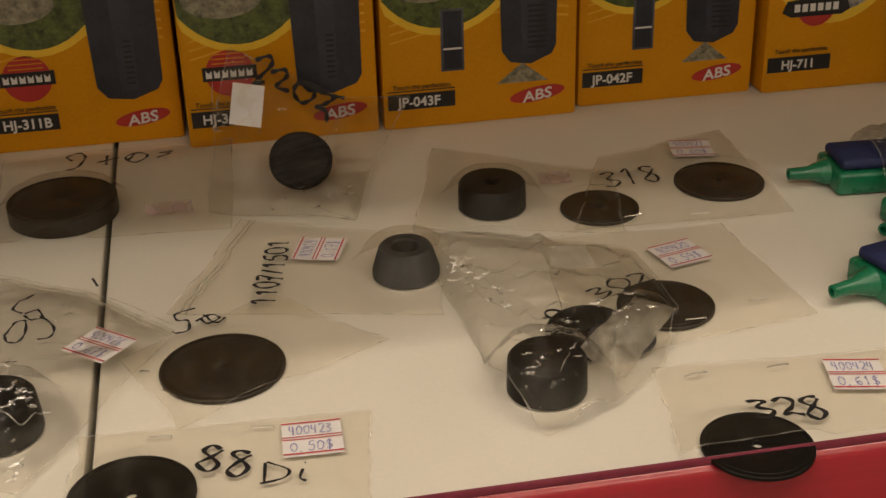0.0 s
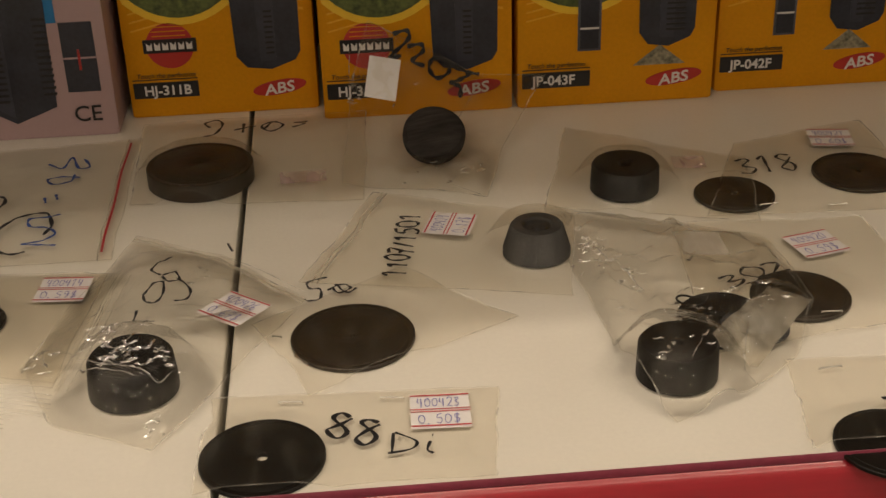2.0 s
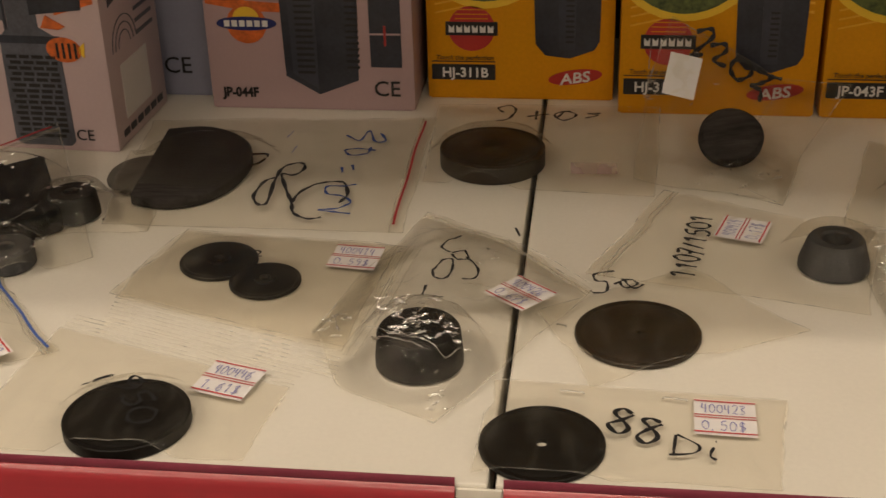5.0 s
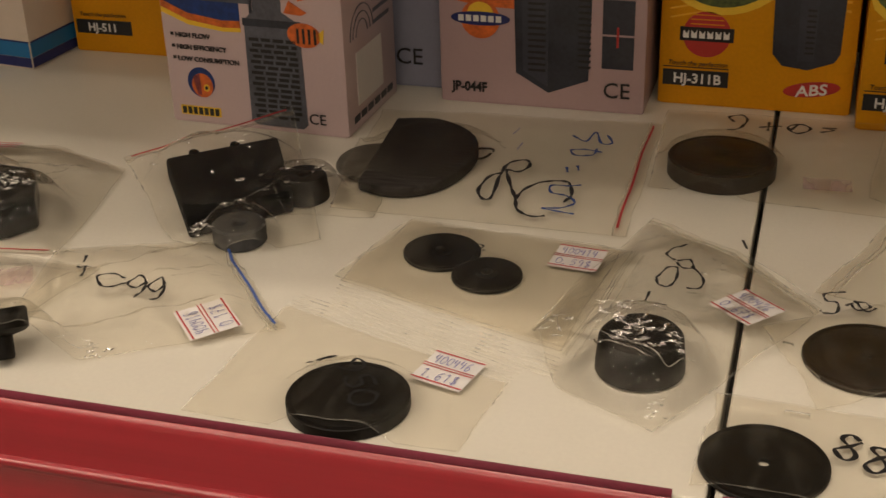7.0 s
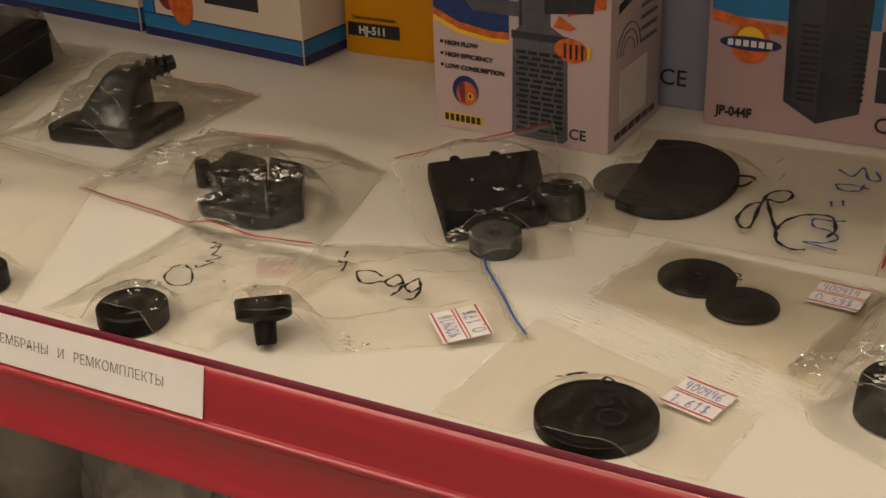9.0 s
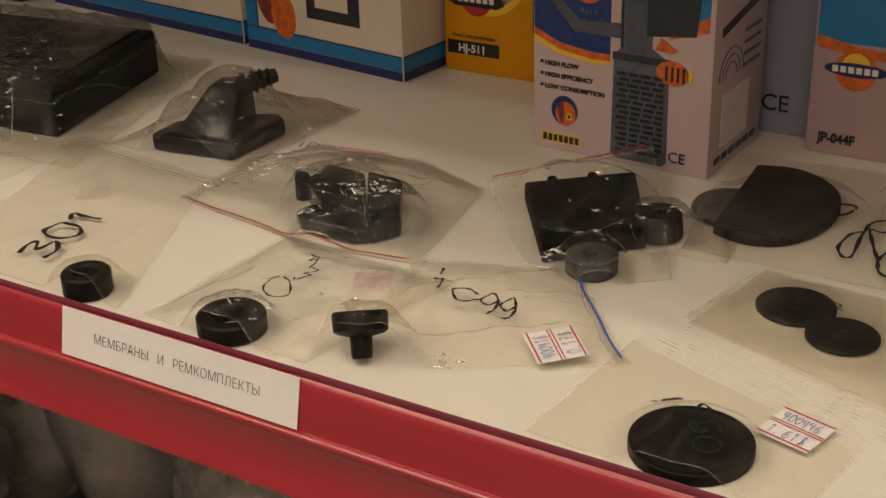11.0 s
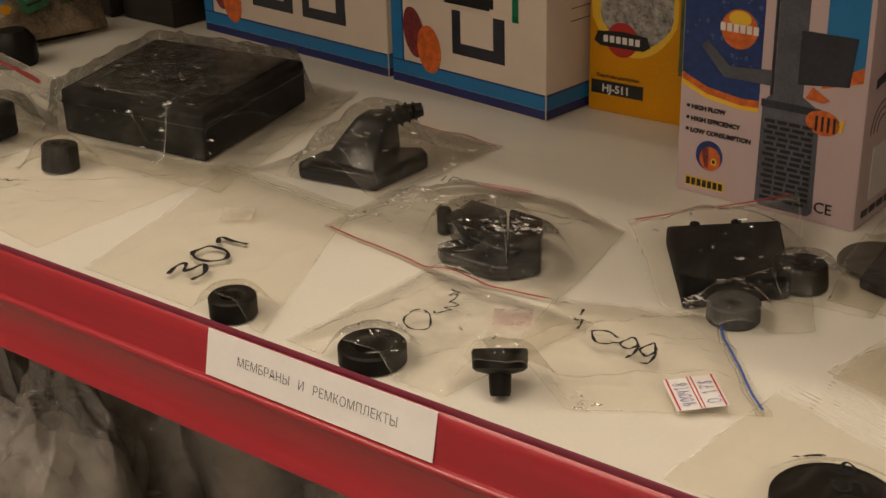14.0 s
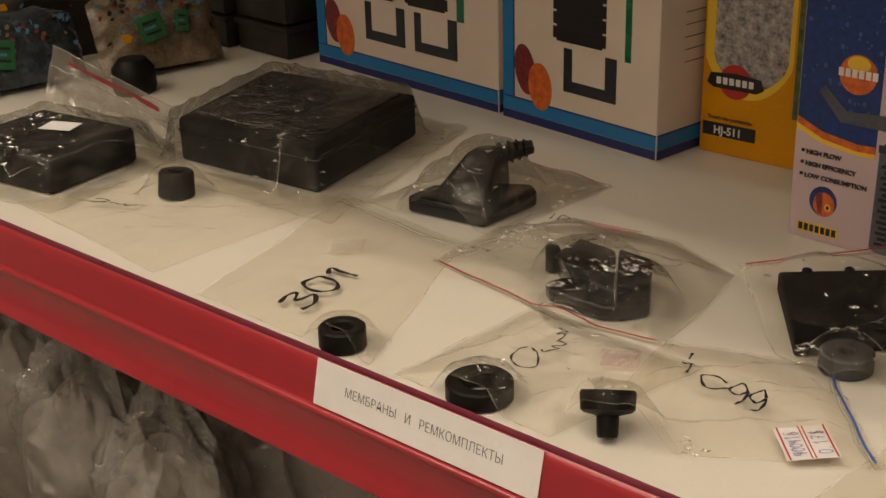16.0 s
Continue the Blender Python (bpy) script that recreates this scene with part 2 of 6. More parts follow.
def block(x0, x1, y0, y1, z0, z1, bevel=0.0, seg=2):
    bm = bmesh.new()
    bmesh.ops.create_cube(bm, size=1)
    for v in bm.verts:
        v.co = Vector(((x0 + x1) / 2 + v.co.x * (x1 - x0), (y0 + y1) / 2 + v.co.y * (y1 - y0), (z0 + z1) / 2 + v.co.z * (z1 - z0)))
    if bevel:
        bmesh.ops.bevel(bm, geom=bm.edges[:], offset=bevel, segments=seg, profile=0.5, affect="EDGES")
    return bm


def lathe(profile, seg=48, wobble=0.0, seed=0):
    """A turned form from (radius, height) pairs."""
    bm = bmesh.new()
    rnd = random.Random(seed)
    ph = rnd.uniform(0, 6)
    rings = []
    for r, z in profile:
        if r < 1e-5:
            rings.append([bm.verts.new((0, 0, z))])
            continue
        ring = []
        for k in range(seg):
            a = 2 * math.pi * k / seg
            q = r * (1 + wobble * math.sin(2 * a + ph) + wobble * 0.5 * math.sin(3 * a + 2 * ph))
            ring.append(bm.verts.new((q * math.cos(a), q * math.sin(a), z)))
        rings.append(ring)
    for a, b in zip(rings, rings[1:]):
        if len(a) == 1 and len(b) == 1:
            continue
        for k in range(seg):
            j = (k + 1) % seg
            if len(a) == 1:
                bm.faces.new((a[0], b[j], b[k]))
            elif len(b) == 1:
                bm.faces.new((a[k], a[j], b[0]))
            else:
                bm.faces.new((a[k], a[j], b[j], b[k]))
    bmesh.ops.recalc_face_normals(bm, faces=bm.faces[:])
    return bm


def plate(outline, depth, hole=None):
    """A flat outline in x-z, standing in front of y = 0 by depth."""
    bm = bmesh.new()
    front = [bm.verts.new((x, -depth, z)) for x, z in outline]
    back = [bm.verts.new((x, 0, z)) for x, z in outline]
    bm.faces.new(front)
    k = len(front)
    for i in range(k):
        bm.faces.new((front[i], back[i], back[(i + 1) % k], front[(i + 1) % k]))
    bmesh.ops.recalc_face_normals(bm, faces=bm.faces[:])
    return bm


def prism(poly, z0, z1, bevel=0.002, top=None, seg=3):
    """An upright form over a floor outline, with an optional other outline on top."""
    bm = bmesh.new()
    a = [bm.verts.new((x, y, z0)) for x, y in poly]
    b = [bm.verts.new((x, y, z1)) for x, y in (top or poly)]
    k = len(a)
    bm.faces.new(a[::-1])
    bm.faces.new(b)
    for i in range(k):
        bm.faces.new((a[i], a[(i + 1) % k], b[(i + 1) % k], b[i]))
    bmesh.ops.recalc_face_normals(bm, faces=bm.faces[:])
    if bevel:
        bmesh.ops.bevel(bm, geom=bm.edges[:], offset=bevel, segments=seg, profile=0.5, affect="EDGES", clamp_overlap=True)
    return bm


def about(poly, o):
    return [(x - o[0], y - o[1]) for x, y in poly]


def oval(cx, cz, rx, rz, turn=0.0, n=36, a0=0, a1=360):
    t = radians(turn)
    pts = []
    for k in range(n if a1 - a0 == 360 else n + 1):
        a = radians(a0 + (a1 - a0) * k / n)
        x, z = rx * math.cos(a), rz * math.sin(a)
        pts.append((cx + x * math.cos(t) - z * math.sin(t), cz + x * math.sin(t) + z * math.cos(t)))
    return pts


def bar(x0, x1, z0, z1):
    return [(x0, z0), (x1, z0), (x1, z1), (x0, z1)]


def lettering(body, size, thick=0.0002, align="LEFT", shear=0.0, bold=0.0, stretch=1.0):
    """Printed words as a mesh, lying in x-y."""
    cu = bpy.data.curves.new("text", "FONT")
    cu.body, cu.size, cu.extrude, cu.align_x, cu.shear, cu.offset = body, size, thick, align, shear, bold
    cu.resolution_u = 3
    tmp = new("text_tmp", cu)
    me = bpy.data.meshes.new_from_object(tmp.evaluated_get(bpy.context.evaluated_depsgraph_get()))
    bpy.data.objects.remove(tmp)
    for v in me.vertices:
        v.co.x *= stretch
    return me


def words(body, size, mat, parent, m, name="lettering", **more):
    me = lettering(body, size, **more)
    me.materials.clear()
    me.materials.append(mat)
    ob = new(name, me)
    ob.parent, ob.matrix_basis = parent, m
    return ob


STAND = Matrix.Rotation(radians(90), 4, "X")

# ---- the shelf unit and the shop round it ----
def structure(name, bm, mat, label, kind="structure", m=None, smooth=False):
    ob = part(name, bm, mat, None, label, m, smooth)
    return tagged(ob, label, name.split("_")[0], "", kind)


structure("floor", block(-4, 4, -3, 1.2, -0.80, -0.75), FLOOR, "plain tiled shop floor")
structure("ceiling", block(-4, 4, -3, 1.2, 1.9, 1.95), CEIL, "plain shop ceiling")
structure("wall_south", block(-4, 4, -3.1, -3, -0.75, 1.9), WALL, "plain shop wall")
structure("wall_north", block(-4, 4, 1.1, 1.2, -0.75, 1.9), WALL, "plain shop wall")
structure("wall_west", block(-4.1, -4, -3, 1.2, -0.75, 1.9), WALL, "plain shop wall")
structure("wall_east", block(4, 4.1, -3, 1.2, -0.75, 1.9), WALL, "plain shop wall")
SEAM_L, SEAM_R = -0.0032, 0.0
shelf_left = structure("shelf_board_west", block(-1.25, SEAM_L, 0.0005, 0.56, -0.022, 0, 0.0012), SHELF, "white painted metal shelf board")
shelf_right = structure("shelf_board_east", block(SEAM_R, 1.25, 0.0005, 0.56, -0.022, 0, 0.0012), SHELF, "white painted metal shelf board")
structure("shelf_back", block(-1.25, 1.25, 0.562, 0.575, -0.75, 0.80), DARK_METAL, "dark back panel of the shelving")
# board below set dark all over, its own paint not known
structure("shelf_lower", block(-1.25, 1.25, 0.02, 0.56, -0.33, -0.30, 0.0012), DARK_METAL, "dark shelf board below")
# unseen board, added so that the back of the shelf falls into shade
structure("shelf_upper", block(-1.25, 1.25, 0.02, 0.56, 0.44, 0.465, 0.0012), SHELF, "unseen white shelf above, added to shade the back")
structure("shelf_bracket", block(-0.0045, 0.0015, 0.03, 0.56, -0.06, -0.024), DARK_METAL, "dark steel shelf bracket under the joint")


def rail(name, x0, x1):
    """Price rail: clear lip on top, upper band that holds tickets, ridge, lower band with a curled foot."""
    th = thing(name, "glossy red plastic price rail on the shelf front", "price rail", pose(x0, 0, 0), "price rails")
    w = x1 - x0

    def profile(points, mat, part_name, label=""):
        bm = bmesh.new()
        a = [bm.verts.new((0, y, z)) for y, z in points]
        b = [bm.verts.new((w, y, z)) for y, z in points]
        k = len(points)
        for i in range(k):
            bm.faces.new((a[i], b[i], b[(i + 1) % k], a[(i + 1) % k]))
        bm.faces.new(a)
        bm.faces.new(list(reversed(b)))
        bmesh.ops.recalc_face_normals(bm, faces=bm.faces[:])
        part(part_name, bm, mat, th, label)

    profile([(0.0004, -0.008), (0.0004, 0.0034), (-0.0002, 0.0038), (-0.0008, 0.0030), (-0.0013, 0.0006), (-0.0009, -0.0004)], RAIL_DARK, "lip", "dark glossy clear lip")
    outer = [(-0.0010, -0.0003), (-0.0020, -0.0010), (-0.0030, -0.0024), (-0.0038, -0.0046), (-0.0045, -0.0084), (-0.0053, -0.0130), (-0.0062, -0.0180), (-0.0082, -0.0275)]
    ridge = [(-0.0094, -0.0276), (-0.0106, -0.0280), (-0.0115, -0.0288), (-0.0119, -0.0300), (-0.0116, -0.0310), (-0.0108, -0.0320)]
    lower = [(-0.0094, -0.035), (-0.0104, -0.048), (-0.0116, -0.060), (-0.0142, -0.0632), (-0.0144, -0.0655), (-0.0105, -0.067)]
    inner = [(-0.0075, -0.066), (-0.0055, -0.030), (0.0002, -0.0005)]
    profile(outer + ridge + lower + inner, RAIL, "rail_body")
    return th


rail("price_rail", -1.25, -0.0165)
rail("price_rail", 0.0035, 1.25)
joint = structure("shelf_front_edge", block(-0.0160, 0.0030, -0.0012, 0.0003, -0.05, -0.0015, 0.0004), SHELF, "white end of the shelf front between rails")

GREY_PRINT = material("grey_laser_print", (0.10, 0.095, 0.09), 0.6, bump=0)
# paper ticket in the rail
ticket = thing("shelf_ticket", "white paper ticket with printed Cyrillic heading", "label", pose(-0.5190, -0.0012, -0.0003))
TW = 0.1622
sheet = [(-0.0012, 0.0008), (-0.0032, -0.0085), (-0.0053, -0.0178), (-0.0072, -0.0262)]
bm = bmesh.new()
sides = []
for x in (0, TW):
    front = [bm.verts.new((x, y - 0.0010, z)) for y, z in sheet]
    sides.append(front + [bm.verts.new((x, y - 0.0006, z)) for y, z in reversed(sheet)])
k = len(sides[0])
for i in range(k):
    bm.faces.new((sides[0][i], sides[1][i], sides[1][(i + 1) % k], sides[0][(i + 1) % k]))
bm.faces.new(sides[0])
bm.faces.new(sides[1][::-1])
bmesh.ops.recalc_face_normals(bm, faces=bm.faces[:])
part("paper", bm, PAPER, ticket, smooth=False)
slant = Matrix.Rotation(radians(90 - 12.5), 4, "X")
words("МЕМБРАНЫ   И   РЕМКОМПЛЕКТЫ", 0.0080, GREY_PRINT, ticket, Matrix.Translation((TW * 0.5, -0.0058, -0.0150)) @ slant, align="CENTER", thick=0.0001, stretch=0.84, bold=-0.00016)


# ---- cartons ----
def carton(label, x0, x1, yf, depth, height, mat, turn=0.0, x_ref=None):
    th = thing("carton", label, "box", pose(x0, yf, 0.0004, 0, 0, turn), "cartons at the back of the shelf")
    w = x1 - x0
    bm = block(0, w, 0, depth, 0, height, 0.0012, 2)
    part("body", bm, mat, th)
    part("bottom_flap", block(0.002, w - 0.002, -0.0003, 0.001, 0.0, 0.0008), mat, th)
    return th, w


def printed(th, name, outline, mat, depth=0.0003, label="", m=None):
    return part(name, plate(outline, depth), mat, th, label, m, smooth=False)


def front_words(th, body, size, mat, x, z, y=-0.0008, **more):
    return words(body, size, mat, th, Matrix.Translation((x, y, z)) @ STAND, **more)


def sunrise_badge(th, cx, cz, s):
    """Round trademark, drawn as a plain red disc behind a dark band."""
    printed(th, "badge_disc", oval(cx, cz, s, s), RED_OVAL, 0.0004)
    for k in range(3):
        printed(th, "badge_ray", bar(cx - s * 0.7, cx + s * 0.7, cz + s * (0.42 + 0.2 * k), cz + s * (0.46 + 0.2 * k)), YELLOW, 0.0006)
    printed(th, "badge_band", bar(cx - s * 1.12, cx + s * 1.12, cz - s * 0.3, cz + s * 0.3), BLACK_PRINT, 0.0006)
    for k in range(6):
        x = cx - s * 0.98 + s * 0.335 * k
        printed(th, "badge_mark", [(x, cz - s * 0.17), (x + s * 0.24, cz - s * 0.17), (x + s * 0.24, cz + s * 0.17), (x + s * 0.14, cz + s * 0.02), (x, cz + s * 0.17)], WHITE_PRINT, 0.0008)


def yellow_carton(x0, x1, yf, model, kind, label):
    th, w = carton(label, x0, x1, yf, 0.085, 0.25, YELLOW)
    s = w / 0.128
    # pale diagonal sweep lines
    for k in range(5):
        z = 0.060 + 0.006 * k
        printed(th, "sweep_line", [(0.006, z), (0.075 * s, z + 0.016), (w - 0.006, z + 0.010), (w - 0.006, z + 0.0116), (0.075 * s, z + 0.0172), (0.006, z + 0.0012)], SWEEP, 0.0002)
    printed(th, "photo_border", [(max(0.001, x), z) for x, z in oval(0.040 * s, 0.130, 0.056 * s, 0.066, n=44)], YELLOW_LIGHT, 0.0004)
    printed(th, "photo", [(max(0.001, x), z) for x, z in oval(0.040 * s, 0.130, 0.051 * s, 0.061, n=44)], PHOTO_GREEN, 0.0006)
    printed(th, "photo_terrace", [(max(0.0015, x), z) for x, z in oval(0.030 * s, 0.100, 0.026 * s, 0.013, n=28)], PHOTO_STONE, 0.0008)
    printed(th, "model_strip", bar(0.003, 0.047 * s, 0.0135, 0.0245), BLACK_PRINT, 0.0005)
    front_words(th, model, 0.0095, WHITE_PRINT, 0.010, 0.0156, bold=0.0002)
    printed(th, "thin_rule", bar(0.003, 0.047 * s, 0.0262, 0.0268), BLACK_PRINT, 0.0005)
    front_words(th, "Touch the perfection", 0.0046, BLACK_PRINT, 0.006, 0.0280, shear=0.2)
    printed(th, "badge_oval", oval(w - 0.026 * s, 0.0165, 0.0185 * s, 0.0052, 8), RED_OVAL, 0.0005)
    t = words("ABS", 0.0105, WHITE_PRINT, th, Matrix.Translation((w - 0.026 * s, -0.0008, 0.0125)) @ Matrix.Rotation(radians(-8), 4, "Y") @ STAND, align="CENTER", shear=0.15, bold=0.0002, stretch=1.15)
    if kind == "round":
        sunrise_badge(th, 0.0310 * s, 0.0500, 0.0158)
        cx, hw, zb = 0.0955 * s, 0.0235, 0.030
        pump(th, cx, hw, zb, 0.10)
    else:
        pump(th, 0.0955 * s, 0.0205, 0.039, 0.10, True)
        printed(th, "small_pump", bar(0.040 * s, 0.052 * s, 0.040, 0.080), PUMP, 0.0009)
        printed(th, "small_pump_edge", bar(0.0385 * s, 0.0535 * s, 0.0385, 0.0815), PUMP_LIGHT, 0.0007)
        printed(th, "small_pump_gap", bar(0.040 * s, 0.052 * s, 0.0535, 0.0548), WHITE_PRINT, 0.0011)
        printed(th, "pump_shadow", [(0.075 * s, 0.026), (0.109 * s, 0.026), (0.092 * s, 0.040)], PHOTO_STONE, 0.0004)
    return th


def pump(th, cx, hw, zb, h, slats=False):
    """Picture of a filter body: dark rounded case, lighter face, intake slots."""
    out = [(cx - hw, zb + h), (cx - hw * 0.88, zb + 0.010), (cx - hw * 0.6, zb + 0.002), (cx + hw * 0.1, zb), (cx + hw * 0.8, zb + 0.006), (cx + hw * 0.95, zb + 0.012), (cx + hw, zb + h)]
    p = printed(th, "pump_picture", out, PUMP, 0.0009)
    printed(p, "pump_face", [(cx - hw * 0.2, zb + 0.006), (cx + hw * 0.25, zb + 0.006), (cx + hw * 0.3, zb + h), (cx - hw * 0.3, zb + h)], PUMP_MID, 0.0011)
    for k in range(9):
        z = zb + 0.011 + 0.0036 * k
        printed(p, "slot", bar(cx - hw * 0.02, cx + hw * (0.62 if slats else 0.22), z, z + 0.0015), BLACK_PRINT, 0.0013)
    return p


yellow_carton(-0.0825, 0.0445, 0.428, "HJ-311B", "round", "yellow cardboard filter carton with red badge and pond photo")
yellow_carton(0.0480, 0.1755, 0.406, "HJ-311B", "round", "yellow cardboard filter carton behind a leaning plastic bag")
yellow_carton(0.1790, 0.3130, 0.405, "JP-043F", "square", "yellow cardboard filter carton with two pump pictures")
yellow_carton(0.3175, 0.4450, 0.415, "JP-042F", "square", "yellow cardboard filter carton with small pump picture")


def pebble_carton(x0, x1, yf, model, label, turn=0):
    th, w = carton(label, x0, x1, yf, 0.075, 0.25, YELLOW, turn)
    printed(th, "photo_border", [(max(0.002, min(w * 0.78, x)), z) for x, z in oval(w * 0.40, 0.118, w * 0.46, 0.070, n=40)], YELLOW_LIGHT, 0.0003)
    printed(th, "photo", [(max(0.010, min(w * 0.74, x)), z) for x, z in oval(w * 0.42, 0.118, w * 0.42, 0.062, n=40)], PEBBLE, 0.0005)
    printed(th, "badge_disc", oval(w * 0.30, 0.061, 0.014, 0.014), RED_OVAL, 0.0007)
    printed(th, "badge_ribbon", [(w * 0.30 - 0.025, 0.058), (w * 0.30 - 0.019, 0.0545), (w * 0.30 + 0.019, 0.0545), (w * 0.30 + 0.025, 0.058), (w * 0.30 + 0.022, 0.066), (w * 0.30, 0.068), (w * 0.30 - 0.022, 0.066)], BLACK_PRINT, 0.0009)
    for k in range(6):
        printed(th, "badge_mark", bar(w * 0.30 - 0.0165 + 0.0057 * k, w * 0.30 - 0.0125 + 0.0057 * k, 0.0580, 0.0635), WHITE_PRINT, 0.0011)
    printed(th, "model_strip", bar(0.003, 0.050, 0.0145, 0.0255), BLACK_PRINT, 0.0005)
    front_words(th, model, 0.0090, WHITE_PRINT, 0.013, 0.0168, bold=0.0002)
    front_words(th, "Touch the perfection", 0.0046, BLACK_PRINT, 0.007, 0.0285, shear=0.2)
    printed(th, "green_panel", bar(w * 0.80, w - 0.002, 0.040, 0.20), PHOTO_GREEN, 0.0005)
    return th


PEBBLE = material("grey_pebble_photo", (0.34, 0.32, 0.30), 0.45, vary=0.85, scale=140, bump=0.02, stain=(0.05, 0.05, 0.055))
pebble_carton(0.4510, 0.5700, 0.408, "HJ-711", "yellow cardboard carton with grey pebble photo")
pebble_carton(-0.5400, -0.4400, 0.447, "HJ-511", "yellow cardboard carton standing behind the lilac carton")

# lilac carton with one large pump picture
th, w = carton("lilac cardboard filter carton with large dark pump picture", -0.2290, -0.0880, 0.402, 0.095, 0.27, PINKISH)
printed(th, "sky_panel", bar(0.002, w - 0.03, 0.078, 0.2), BLUE_BAND, 0.0003)
printed(th, "sweep", [(0.002, 0.074), (0.03, 0.069), (0.062, 0.068), (0.062, 0.074), (0.03, 0.076), (0.002, 0.082)], ORANGE, 0.0005)
printed(th, "badge_disc", oval(0.029, 0.060, 0.0135, 0.0135), ORANGE, 0.0007)
printed(th, "badge_core", oval(0.029, 0.064, 0.009, 0.008), YELLOW_LIGHT, 0.0008)
printed(th, "badge_band", oval(0.029, 0.0605, 0.0205, 0.0048), NAVY, 0.0010)
for k in range(6):
    printed(th, "badge_mark", bar(0.0138 + 0.0052 * k, 0.0176 + 0.0052 * k, 0.0584, 0.0627), WHITE_PRINT, 0.0012)
p = printed(th, "pump_picture", [(0.0500, 0.20), (0.0535, 0.024), (0.0760, 0.0110), (0.1030, 0.0215), (0.1080, 0.20)], PUMP, 0.0009)
printed(p, "pump_face", [(0.0560, 0.20), (0.0585, 0.026), (0.0755, 0.015), (0.0765, 0.20)], PUMP_MID, 0.0011)
for k in range(13):
    z = 0.026 + 0.0042 * k
    printed(p, "slot", bar(0.0620, 0.0740, z, z + 0.0017), BLACK_PRINT, 0.0013)
    printed(p, "slot", bar(0.0960, 0.1045, z + 0.004, z + 0.0055), BLACK_PRINT, 0.0013)
p = printed(th, "small_pump", [(0.1120, 0.031), (0.1330, 0.031), (0.1330, 0.078), (0.1120, 0.078)], PUMP, 0.0009)
printed(p, "gap", bar(0.1118, 0.1332, 0.0535, 0.0548), PINKISH, 0.0011)
printed(p, "arrow", bar(0.1215, 0.1230, 0.046, 0.060), RED_OVAL, 0.0013)
front_words(th, "JP-044F", 0.0095, BLACK_PRINT, 0.0085, 0.0085, bold=0.0003, stretch=0.85)
front_words(th, "CE", 0.0155, BLACK_PRINT, 0.1130, 0.0105)

# blue-grey carton set back between two lilac ones
th, w = carton("blue-grey side of a filter carton set back in shade", -0.3350, -0.2325, 0.424, 0.09, 0.26, BLUEGREY)
front_words(th, "CE", 0.017, BLACK_PRINT, 0.0665, 0.0165)
printed(th, "sweep", [(0.055, 0.092), (0.10, 0.100), (0.10, 0.112), (0.055, 0.100)], ORANGE, 0.0004)

# lilac carton of a skimmer, standing forward
th, w = carton("lilac cardboard carton with blue top and slotted filter picture", -0.3985, -0.2685, 0.3290, 0.088, 0.26, LILAC_PALE, -3.0)
BUBBLES = material("blue_bubble_print", (0.008, 0.034, 0.16), 0.35, vary=0.7, scale=170, bump=0.02, stain=(0.006, 0.02, 0.10))
printed(th, "blue_panel", [(0.001, 0.085), (0.020, 0.077), (0.045, 0.0735), (0.058, 0.074), (0.058, 0.2), (0.001, 0.2)], BUBBLES, 0.0003)
printed(th, "sweep", [(0.001, 0.080), (0.020, 0.072), (0.045, 0.0685), (0.058, 0.069), (0.058, 0.0740), (0.045, 0.0735), (0.020, 0.077), (0.001, 0.085)], ORANGE, 0.0004)
printed(th, "blue_panel", [(0.100, 0.2), (0.1265, 0.2), (0.1265, 0.108), (0.108, 0.098), (0.100, 0.097)], BLUE_BAND, 0.0003)
printed(th, "sweep", [(0.100, 0.090), (0.1265, 0.098), (0.1265, 0.108), (0.108, 0.098), (0.100, 0.097)], ORANGE, 0.0004)
rnd = random.Random(12)
for k in range(70):
    x, z = rnd.uniform(0.003, 0.056), rnd.uniform(0.082, 0.165)
    r = rnd.choice((0.0005, 0.0007, 0.0009, 0.0014))
    if z > 0.086 + 0.0002 / (x + 0.01):
        printed(th, "printed_bubble", oval(x, z, r, r * 1.2, 0, 8), SKY_DOT, 0.0004)
printed(th, "sweep_line", [(0.001, 0.0765), (0.020, 0.0690), (0.045, 0.0660), (0.058, 0.0665), (0.058, 0.0692), (0.045, 0.0687), (0.020, 0.0722), (0.001, 0.0802)], YELLOW_LIGHT, 0.0005)
printed(th, "badge_disc", oval(0.041, 0.119, 0.013, 0.013), ORANGE, 0.0005)
for k in range(6):
    printed(th, "badge_mark", bar(0.0275 + 0.0047 * k, 0.0310 + 0.0047 * k, 0.1168, 0.1222), WHITE_PRINT, 0.0007)
printed(th, "badge_core", oval(0.041, 0.126, 0.008, 0.005), YELLOW_LIGHT, 0.0006)
p = printed(th, "filter_picture", [(0.0610, 0.075), (0.0600, 0.006), (0.0640, 0.003), (0.0980, 0.003), (0.1010, 0.006), (0.1000, 0.075), (0.088, 0.082), (0.088, 0.16), (0.068, 0.16), (0.068, 0.082)], PUMP_LIGHT, 0.0006)
printed(p, "filter_collar", bar(0.0600, 0.1010, 0.0715, 0.0765), PUMP, 0.0007)
printed(p, "filter_shine", bar(0.0655, 0.0675, 0.0800, 0.1590), PUMP, 0.0007)
printed(p, "motor", [(0.084, 0.090), (0.118, 0.094), (0.121, 0.125), (0.084, 0.125)], PUMP, 0.0008)
printed(p, "spout", [(0.015, 0.104), (0.019, 0.109), (0.036, 0.094), (0.066, 0.096), (0.066, 0.086), (0.032, 0.086)], PUMP_LIGHT, 0.0008)
rnd = random.Random(4)
